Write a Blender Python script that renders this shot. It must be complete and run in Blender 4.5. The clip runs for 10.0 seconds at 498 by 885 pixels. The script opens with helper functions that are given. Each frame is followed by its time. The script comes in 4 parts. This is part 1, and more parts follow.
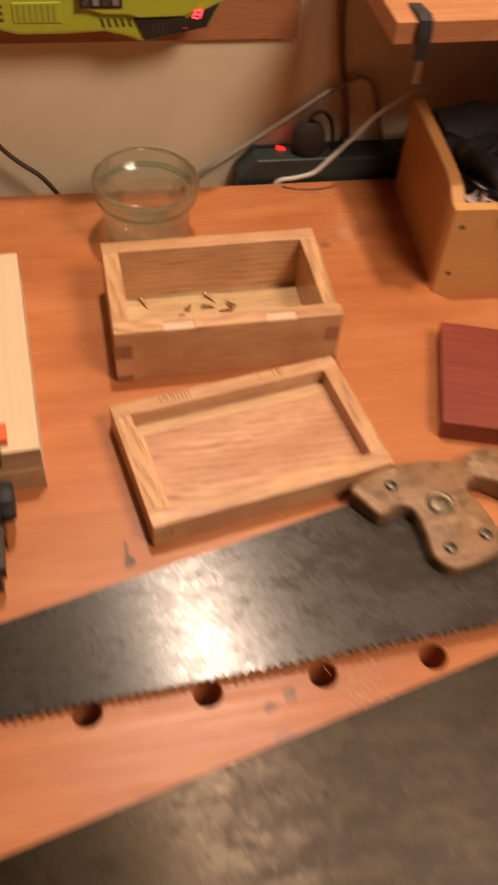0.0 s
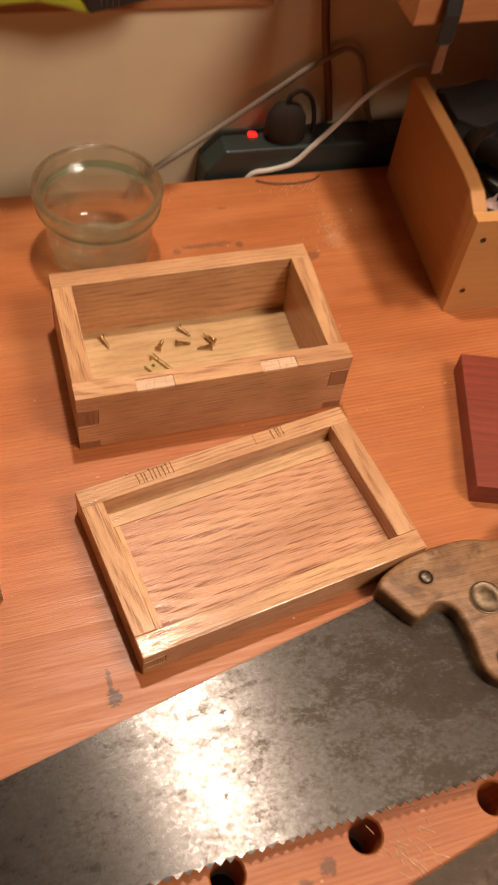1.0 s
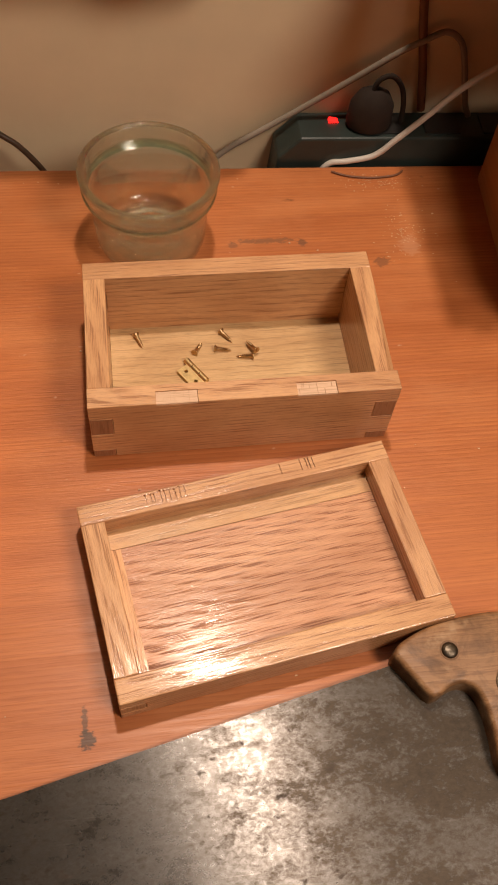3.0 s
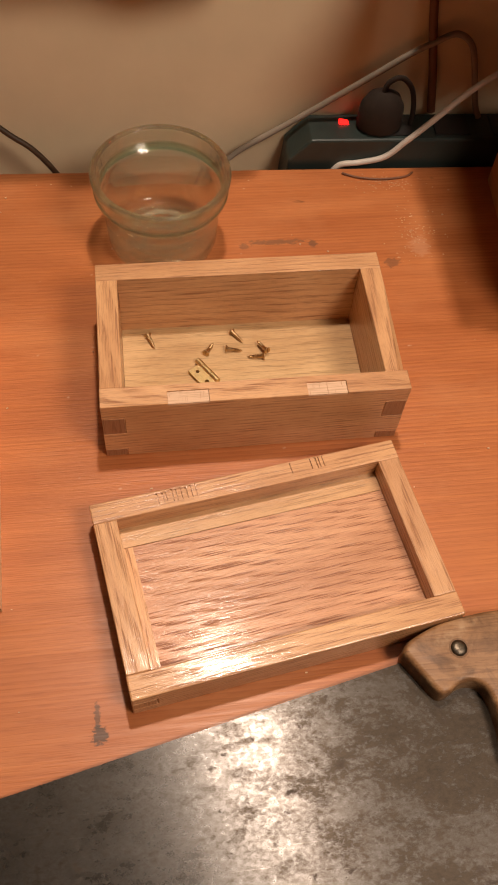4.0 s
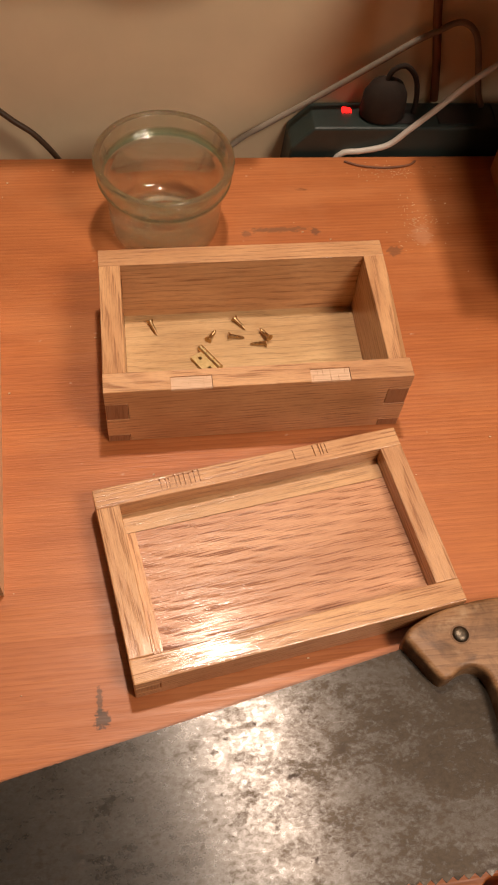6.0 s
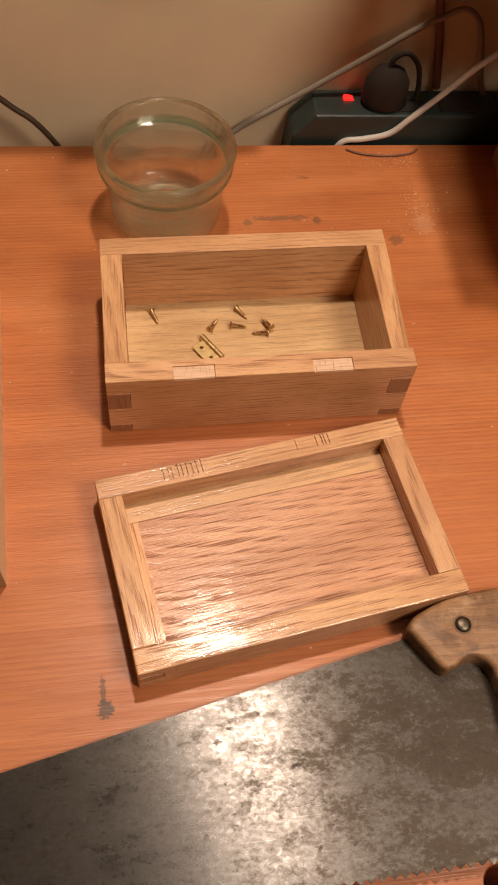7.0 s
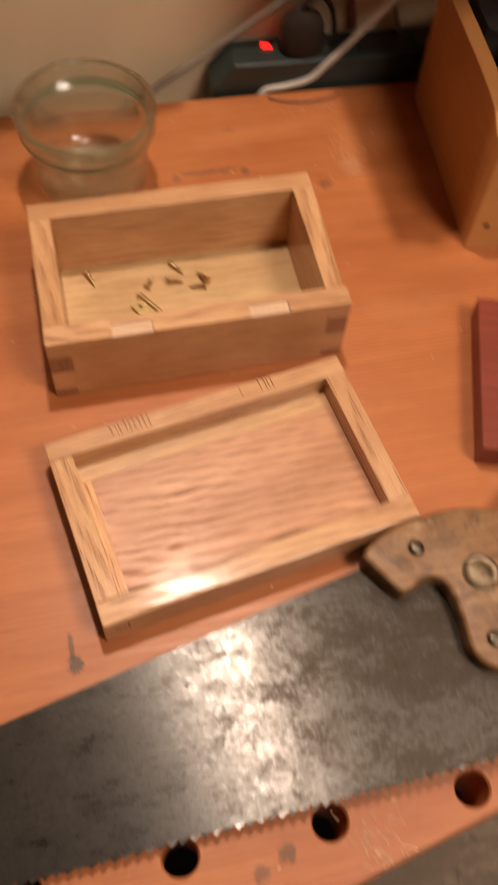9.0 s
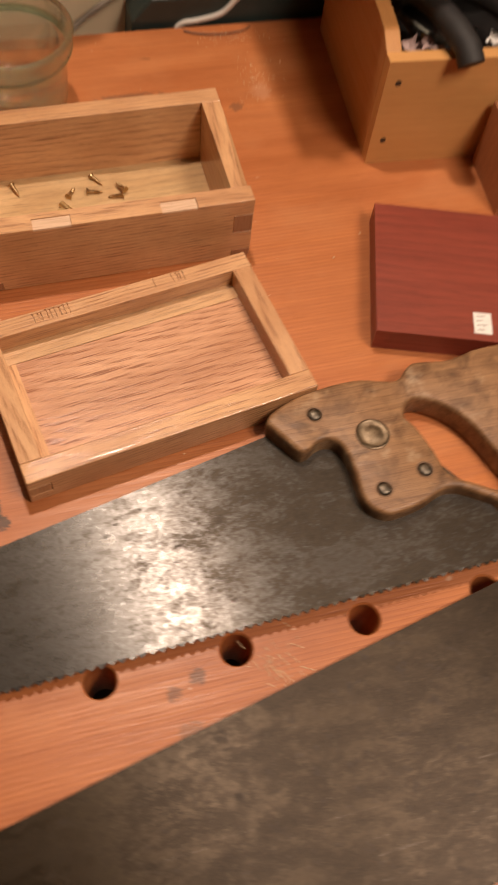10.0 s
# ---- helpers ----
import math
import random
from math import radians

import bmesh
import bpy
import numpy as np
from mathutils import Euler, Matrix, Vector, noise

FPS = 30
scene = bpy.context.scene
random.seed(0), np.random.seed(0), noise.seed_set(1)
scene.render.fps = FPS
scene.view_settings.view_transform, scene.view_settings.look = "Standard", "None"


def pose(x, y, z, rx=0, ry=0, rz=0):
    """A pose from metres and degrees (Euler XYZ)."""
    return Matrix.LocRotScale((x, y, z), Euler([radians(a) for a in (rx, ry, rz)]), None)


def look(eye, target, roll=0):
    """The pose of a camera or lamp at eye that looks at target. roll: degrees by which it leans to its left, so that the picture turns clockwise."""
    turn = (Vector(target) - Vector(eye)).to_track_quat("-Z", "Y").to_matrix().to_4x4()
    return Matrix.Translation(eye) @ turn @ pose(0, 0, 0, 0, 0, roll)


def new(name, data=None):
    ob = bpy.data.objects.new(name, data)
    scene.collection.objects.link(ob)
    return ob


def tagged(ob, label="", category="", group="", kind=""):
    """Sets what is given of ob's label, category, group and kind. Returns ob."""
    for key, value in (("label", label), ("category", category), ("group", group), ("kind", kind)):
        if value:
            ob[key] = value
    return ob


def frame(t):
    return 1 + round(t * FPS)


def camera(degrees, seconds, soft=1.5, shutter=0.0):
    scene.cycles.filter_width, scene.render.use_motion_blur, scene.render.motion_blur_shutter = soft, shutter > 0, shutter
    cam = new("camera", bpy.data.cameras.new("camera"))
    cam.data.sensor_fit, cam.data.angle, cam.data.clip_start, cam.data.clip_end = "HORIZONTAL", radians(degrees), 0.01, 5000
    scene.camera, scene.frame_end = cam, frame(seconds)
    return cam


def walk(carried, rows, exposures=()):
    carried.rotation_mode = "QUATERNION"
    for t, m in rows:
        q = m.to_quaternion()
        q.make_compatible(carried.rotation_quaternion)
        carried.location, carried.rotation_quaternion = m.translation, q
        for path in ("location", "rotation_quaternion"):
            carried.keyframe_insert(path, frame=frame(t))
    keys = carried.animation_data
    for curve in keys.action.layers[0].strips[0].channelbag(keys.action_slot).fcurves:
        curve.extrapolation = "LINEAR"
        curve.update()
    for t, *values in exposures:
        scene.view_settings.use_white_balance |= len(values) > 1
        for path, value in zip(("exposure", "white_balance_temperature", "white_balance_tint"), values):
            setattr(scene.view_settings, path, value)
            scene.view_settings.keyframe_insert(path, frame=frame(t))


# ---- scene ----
cam = camera(31.6, 10.0, soft=1.9, shutter=0.9)
PATH = [
    (0, (-0.024, -0.525, 0.568), (0.316, 0.686, -0.987), 5.7),
    (0.2, (-0.028, -0.481, 0.559), (0.293, 0.721, -1.007), 5.0),
    (0.4, (-0.034, -0.439, 0.553), (0.33, 0.731, -1.028), 5.7),
    (0.5, (-0.036, -0.423, 0.549), (0.355, 0.731, -1.038), 6.5),
    (0.7, (-0.031, -0.387, 0.535), (0.417, 0.726, -1.065), 7.8),
    (1, (-0.03, -0.358, 0.522), (0.437, 0.702, -1.109), 9.8),
    (1.2, (-0.02, -0.342, 0.507), (0.423, 0.709, -1.136), 10.0),
    (1.5, (-0.001, -0.325, 0.506), (0.39, 0.696, -1.169), 10.6),
    (1.7, (0.004, -0.319, 0.503), (0.368, 0.701, -1.178), 10.4),
    (2, (0.015, -0.31, 0.501), (0.318, 0.709, -1.193), 8.9),
    (3.5, (0.03, -0.303, 0.502), (0.268, 0.735, -1.19), 7.0),
    (4, (0.029, -0.307, 0.505), (0.252, 0.733, -1.189), 6.3),
    (4.5, (0.027, -0.306, 0.506), (0.255, 0.736, -1.186), 6.4),
    (5, (0.025, -0.308, 0.509), (0.256, 0.742, -1.178), 6.7),
    (5.5, (0.025, -0.311, 0.504), (0.257, 0.731, -1.187), 7.0),
    (7, (0.019, -0.308, 0.502), (0.263, 0.693, -1.213), 8.1),
    (7.5, (0.018, -0.311, 0.503), (0.272, 0.691, -1.209), 8.5),
    (8, (0.013, -0.313, 0.504), (0.276, 0.682, -1.212), 8.7),
    (8.5, (0.019, -0.315, 0.508), (0.281, 0.664, -1.216), 7.5),
    (8.7, (0.024, -0.316, 0.511), (0.293, 0.652, -1.218), 7.1),
    (9, (0.032, -0.328, 0.502), (0.331, 0.609, -1.24), 6.1),
    (9.2, (0.033, -0.34, 0.494), (0.35, 0.56, -1.264), 5.9),
    (9.5, (0.03, -0.362, 0.481), (0.384, 0.498, -1.29), 6.7),
    (9.7, (0.026, -0.387, 0.496), (0.414, 0.461, -1.274), 8.9),
    (10, (0.039, -0.425, 0.509), (0.432, 0.486, -1.227), 9.7),
]
walk(cam, [(t, look(eye, target, roll)) for t, eye, target, roll in PATH], [(0, 0.16), (0.8, 0.07), (1.5, 0.02), (2.0, -0.12), (2.6, -0.12), (3.5, -0.09), (9.0, -0.09), (10, -0.05)])

# ---- light ----
world = bpy.data.worlds.new("world")
scene.world = world
world.use_nodes = True
world.node_tree.nodes["Background"].inputs[0].default_value = (0.9, 0.6, 0.4, 1)
world.node_tree.nodes["Background"].inputs[1].default_value = 0.004


def bulb(name, place, watts, radius, colour):
    data = bpy.data.lights.new(name, "POINT")
    data.energy, data.shadow_soft_size, data.color = watts, radius, colour
    ob = new(name, data)
    ob.location = place
    return ob


WARM = (1.0, 0.785, 0.63)
bulb("room_lamp", (0.64, -0.68, 1.24), 58.0, 0.21, WARM)
shade = bpy.data.lights.new("bench_lamp", "SPOT")
shade.energy, shade.shadow_soft_size, shade.color = 42.0, 0.035, WARM
shade.spot_size, shade.spot_blend = radians(60), 0.6
new("bench_lamp", shade).matrix_world = look((0.140, 0.250, 1.30), (0.020, -0.150, 0))


# ---- materials ----
def material(name):
    m = bpy.data.materials.new(name)
    m.use_nodes = True
    return m, m.node_tree.nodes, m.node_tree.links, m.node_tree.nodes["Principled BSDF"]


def ramp(nodes, links, source, stops):
    r = nodes.new("ShaderNodeValToRGB")
    while len(r.color_ramp.elements) < len(stops):
        r.color_ramp.elements.new(0.5)
    for e, (at, c) in zip(r.color_ramp.elements, stops):
        e.position, e.color = at, (*c, 1) if len(c) == 3 else c
    links.new(source, r.inputs[0])
    return r.outputs[0]


def grey(v):
    return (v, v, v)


def mix(nodes, links, how, amount, a, b):
    n = nodes.new("ShaderNodeMix")
    n.data_type, n.blend_type = "RGBA", how
    for socket, v in ((n.inputs[0], amount), (n.inputs[6], a), (n.inputs[7], b)):
        if isinstance(v, (int, float)):
            socket.default_value = v
        elif isinstance(v, tuple):
            socket.default_value = (*v, 1)
        else:
            links.new(v, socket)
    return n.outputs[2]


def noise_of(nodes, links, vector, scale, detail=3, rough=0.55, twist=0.0):
    n = nodes.new("ShaderNodeTexNoise")
    n.inputs["Scale"].default_value, n.inputs["Detail"].default_value = scale, detail
    n.inputs["Roughness"].default_value, n.inputs["Distortion"].default_value = rough, twist
    links.new(vector, n.inputs["Vector"])
    return n.outputs["Fac"]


def stretched(nodes, links, vector, scale, turn=(0, 0, 0), shift=(0, 0, 0)):
    m = nodes.new("ShaderNodeMapping")
    m.inputs["Scale"].default_value = scale
    m.inputs["Rotation"].default_value = [radians(a) for a in turn]
    m.inputs["Location"].default_value = shift
    links.new(vector, m.inputs["Vector"])
    return m.outputs[0]


def bump(nodes, links, shader, height, strength, distance):
    b = nodes.new("ShaderNodeBump")
    b.inputs["Strength"].default_value, b.inputs["Distance"].default_value = strength, distance
    links.new(height, b.inputs["Height"])
    links.new(b.outputs[0], shader.inputs["Normal"])


def wood(name, light, dark, axis=0, ring=0.006, ring_amount=0.35, pore=0.5, rough=0.42, wander=0.008, shift=0.0, coat=0.0, fine=1.0, streaks=0.28, patchy=False):
    """Sawn wood with its grain along one of the object's axes."""
    m, nodes, links, bsdf = material(name)
    co = nodes.new("ShaderNodeTexCoord").outputs["Object"]
    turn = ((0, 0, 0), (0, 0, 90), (0, 90, 0))[axis]
    along = stretched(nodes, links, co, (1, 1, 1), turn, (shift, shift * 0.37, shift * 0.61))
    tone = noise_of(nodes, links, stretched(nodes, links, along, (7, 40, 40)), 1.0, 3)
    # growth rings: bands across the grain that wander along it
    bend = nodes.new("ShaderNodeVectorMath")
    bend.operation = "MULTIPLY_ADD"
    bend_noise = nodes.new("ShaderNodeTexNoise")
    bend_noise.inputs["Scale"].default_value, bend_noise.inputs["Detail"].default_value = 1.0, 3
    links.new(stretched(nodes, links, along, (5, 22, 22)), bend_noise.inputs["Vector"])
    links.new(bend_noise.outputs["Color"], bend.inputs[0])
    bend.inputs[1].default_value = (0, wander * 4, wander * 4)
    links.new(along, bend.inputs[2])
    wave = nodes.new("ShaderNodeTexWave")
    wave.wave_type, wave.bands_direction, wave.wave_profile = "BANDS", "Y", "SAW"
    wave.inputs["Scale"].default_value = 0.314 / ring
    wave.inputs["Distortion"].default_value, wave.inputs["Detail"].default_value = 0.6, 2
    links.new(bend.outputs[0], wave.inputs["Vector"])
    streak = noise_of(nodes, links, stretched(nodes, links, along, (6, 460 * fine, 460 * fine)), 1.0, 4, 0.6)
    pores = noise_of(nodes, links, stretched(nodes, links, along, (45, 1500 * fine, 1500 * fine)), 1.0, 2)
    mid = tuple((a + b) / 2 for a, b in zip(light, dark))
    base = ramp(nodes, links, tone, [(0.3, mid), (0.7, light)])
    rings = ramp(nodes, links, wave.outputs["Fac"], [(0.35, grey(0)), (1.0, grey(ring_amount))])
    if patchy:
        where = ramp(nodes, links, noise_of(nodes, links, stretched(nodes, links, along, (2.5, 9, 9)), 1.0, 2), [(0.38, grey(0.12)), (0.62, grey(1))])
        rings = mix(nodes, links, "MULTIPLY", 1.0, rings, where)
    base = mix(nodes, links, "MIX", rings, base, dark)
    base = mix(nodes, links, "MIX", ramp(nodes, links, streak, [(0.40, grey(streaks)), (0.60, grey(0))]), base, dark)
    base = mix(nodes, links, "MULTIPLY", pore, base, ramp(nodes, links, pores, [(0.38, (0.50, 0.38, 0.30)), (0.47, grey(1))]))
    links.new(base, bsdf.inputs["Base Color"])
    links.new(ramp(nodes, links, streak, [(0.3, grey(rough + 0.12)), (0.7, grey(rough - 0.05))]), bsdf.inputs["Roughness"])
    bsdf.inputs["Coat Weight"].default_value, bsdf.inputs["Coat Roughness"].default_value = coat, 0.14
    bump(nodes, links, bsdf, pores, 0.3, 0.0006)
    # the varnish lies smoother than the pores below it
    film = nodes.new("ShaderNodeBump")
    film.inputs["Strength"].default_value, film.inputs["Distance"].default_value = 0.35, 0.0006
    links.new(streak, film.inputs["Height"])
    links.new(film.outputs[0], bsdf.inputs["Coat Normal"])
    m["shader"] = "wood"
    return m


def oak(name, light, dark, axis=0, ring=0.0034, heart=(0.03, -0.045), tilt=4.0, pore=0.7, rough=0.40, coat=0.3, shift=0.0, late=0.35, flame=1.0):
    """Open-grained oak: growth rings round a leaning heart line, with rows of dark pore dashes in each ring's early wood and slow changes of tone."""
    m, nodes, links, bsdf = material(name)

    def calc(how, a, b=None):
        n = nodes.new("ShaderNodeMath")
        n.operation = how
        for socket, v in zip(n.inputs, (a, b)):
            if isinstance(v, (int, float)):
                socket.default_value = v
            elif v is not None:
                links.new(v, socket)
        return n.outputs[0]

    co = nodes.new("ShaderNodeTexCoord").outputs["Object"]
    along = stretched(nodes, links, co, (1, 1, 1), ((0, 0, 0), (0, 0, 90))[axis], (shift, 0, 0))
    bend_noise = nodes.new("ShaderNodeTexNoise")
    bend_noise.inputs["Scale"].default_value, bend_noise.inputs["Detail"].default_value = 1.0, 3
    links.new(stretched(nodes, links, along, (9, 26, 26)), bend_noise.inputs["Vector"])
    bend = nodes.new("ShaderNodeVectorMath")
    bend.operation = "MULTIPLY_ADD"
    links.new(bend_noise.outputs["Color"], bend.inputs[0])
    bend.inputs[1].default_value = (0, 0.010 * flame, 0.012 * flame)
    links.new(along, bend.inputs[2])
    leaning = stretched(nodes, links, bend.outputs[0], (1, 1, 1), (0, tilt, tilt * 0.4), (0, -heart[0], -heart[1]))
    across = stretched(nodes, links, leaning, (0, 1, 1))
    far = nodes.new("ShaderNodeVectorMath")
    far.operation = "LENGTH"
    links.new(across, far.inputs[0])
    phase = calc("FRACT", calc("DIVIDE", far.outputs["Value"], ring))
    early = ramp(nodes, links, phase, [(0.0, grey(0.2)), (0.10, grey(1)), (0.42, grey(0.75)), (0.62, grey(0.12)), (0.96, grey(0.08)), (1.0, grey(0.2))])
    dash = noise_of(nodes, links, stretched(nodes, links, along, (34, 1250, 1250)), 1.0, 3, 0.55)
    fine = noise_of(nodes, links, stretched(nodes, links, along, (160, 2300, 2300)), 1.0, 2)
    tone = noise_of(nodes, links, stretched(nodes, links, along, (8, 45, 45)), 1.0, 4, 0.6)
    slow = noise_of(nodes, links, stretched(nodes, links, along, (14, 20, 20), (0, 0, 0), (0.7, 0.2, 0.4)), 1.0, 2)
    mid = tuple((a * 1.2 + b * 0.8) / 2 for a, b in zip(light, dark))
    base = ramp(nodes, links, tone, [(0.32, mid), (0.66, light)])
    base = mix(nodes, links, "MIX", calc("MULTIPLY", early, late * 0.55), base, dark)
    base = mix(nodes, links, "MULTIPLY", 1.0, base, ramp(nodes, links, slow, [(0.34, (0.84, 0.78, 0.72)), (0.58, grey(1))]))
    pits = ramp(nodes, links, dash, [(0.39, grey(1)), (0.50, grey(0))])
    holes = calc("MULTIPLY", pits, calc("MULTIPLY", calc("ADD", early, 0.12), pore))
    base = mix(nodes, links, "MIX", holes, base, tuple(c * 0.72 for c in dark))
    base = mix(nodes, links, "MULTIPLY", 0.30, base, ramp(nodes, links, fine, [(0.36, (0.55, 0.45, 0.36)), (0.50, grey(1))]))
    links.new(base, bsdf.inputs["Base Color"])
    links.new(ramp(nodes, links, holes, [(0.0, grey(rough)), (1.0, grey(min(1, rough + 0.25)))]), bsdf.inputs["Roughness"])
    bump(nodes, links, bsdf, calc("SUBTRACT", fine, holes), 0.35, 0.0005)
    bsdf.inputs["Coat Weight"].default_value, bsdf.inputs["Coat Roughness"].default_value = coat, 0.13
    film = nodes.new("ShaderNodeBump")
    film.inputs["Strength"].default_value, film.inputs["Distance"].default_value = 0.13, 0.0006
    links.new(calc("SUBTRACT", calc("MULTIPLY", dash, 0.6), holes), film.inputs["Height"])
    links.new(film.outputs[0], bsdf.inputs["Coat Normal"])
    return m


def plain(name, colour, rough=0.5, metal=0.0, spread=0.25, size=60.0, relief=0.1, coat=0.0):
    m, nodes, links, bsdf = material(name)
    co = nodes.new("ShaderNodeTexCoord").outputs["Object"]
    blot = noise_of(nodes, links, co, size, 4)
    fine = noise_of(nodes, links, co, size * 14, 3)
    low, high = tuple(c * (1 - spread) for c in colour), tuple(min(1, c * (1 + spread * 0.6)) for c in colour)
    links.new(ramp(nodes, links, blot, [(0.32, low), (0.68, high)]), bsdf.inputs["Base Color"])
    links.new(ramp(nodes, links, fine, [(0.3, grey(max(0.02, rough - 0.08))), (0.7, grey(min(1, rough + 0.1)))]), bsdf.inputs["Roughness"])
    bsdf.inputs["Metallic"].default_value = metal
    bsdf.inputs["Coat Weight"].default_value = coat
    bump(nodes, links, bsdf, fine, relief, 0.001)
    return m


def old_steel(name, light, dark, rough, patina, heel, mottle=1.0):
    """Old saw plate: ground steel under a crust of brown patina that thickens towards toe and heel, with dark rust spots and scratches."""
    m, nodes, links, bsdf = material(name)
    co = nodes.new("ShaderNodeTexCoord").outputs["Object"]
    patch = noise_of(nodes, links, stretched(nodes, links, co, (34, 62, 40), (0, 0, 12)), 1.0, 8, 0.74, 0.3)
    speck = noise_of(nodes, links, stretched(nodes, links, co, (270, 380, 270), (0, 0, 10)), 1.0, 6, 0.75, 0.4)
    spots = noise_of(nodes, links, stretched(nodes, links, co, (120, 150, 120), (0, 0, 30)), 1.0, 5, 0.7, 0.4)
    scratch = noise_of(nodes, links, stretched(nodes, links, co, (14, 800, 700), (0, 0, -16)), 1.0, 2)
    place = nodes.new("ShaderNodeSeparateXYZ")
    links.new(co, place.inputs[0])
    worn = nodes.new("ShaderNodeMapRange")
    worn.inputs["From Min"].default_value, worn.inputs["From Max"].default_value = heel - 0.16, heel
    worn.inputs["To Min"].default_value, worn.inputs["To Max"].default_value = -0.055 * mottle, 0.09 * mottle
    links.new(place.outputs["X"], worn.inputs["Value"])

    def add(a, b, how="ADD"):
        n = nodes.new("ShaderNodeMath")
        n.operation = how
        links.new(a, n.inputs[0])
        if isinstance(b, float):
            n.inputs[1].default_value = b
        else:
            links.new(b, n.inputs[1])
        return n.outputs[0]

    toe = nodes.new("ShaderNodeMapRange")
    toe.inputs["From Min"].default_value, toe.inputs["From Max"].default_value = heel - 0.27, heel - 0.13
    toe.inputs["To Min"].default_value, toe.inputs["To Max"].default_value = 0.07 * mottle, 0.0
    links.new(place.outputs["X"], toe.inputs["Value"])
    sum_of = add(toe.outputs[0], add(add(add(patch, 0.56, "MULTIPLY"), add(speck, 0.44, "MULTIPLY")), worn.outputs[0]))
    crust = ramp(nodes, links, sum_of, [(0.38, grey(0.0)), (0.60, grey(1.0))])
    steel = ramp(nodes, links, patch, [(0.3, dark), (0.7, light)])
    steel = mix(nodes, links, "ADD", 0.22, steel, ramp(nodes, links, scratch, [(0.66, grey(0)), (0.74, grey(0.3))]))
    brown = ramp(nodes, links, speck, [(0.3, tuple(c * 0.55 for c in patina)), (0.7, tuple(c * 1.35 for c in patina))])
    base = mix(nodes, links, "MIX", crust, steel, brown)
    rust = ramp(nodes, links, add(spots, add(worn.outputs[0], 0.35, "MULTIPLY"), "SUBTRACT"), [(0.30, grey(0.85 * mottle)), (0.39, grey(0.0))])
    base = mix(nodes, links, "MIX", rust, base, (0.035, 0.022, 0.013))
    links.new(base, bsdf.inputs["Base Color"])
    links.new(mix(nodes, links, "MIX", rust, ramp(nodes, links, crust, [(0.0, grey(0.95)), (1.0, grey(0.70))]), grey(0.3)), bsdf.inputs["Metallic"])
    # fine grinding marks run along the plate, so its shine spreads across it
    bsdf.inputs["Anisotropic"].default_value = 0.8
    across = nodes.new("ShaderNodeCombineXYZ")
    across.inputs[0].default_value, across.inputs[1].default_value = -0.12, 1.0
    links.new(across.outputs[0], bsdf.inputs["Tangent"])
    links.new(mix(nodes, links, "MIX", rust, ramp(nodes, links, crust, [(0.0, grey(rough)), (1.0, grey(rough + 0.17 * mottle))]), grey(0.6)), bsdf.inputs["Roughness"])
    bump(nodes, links, bsdf, speck, 0.06, 0.0003)
    return m


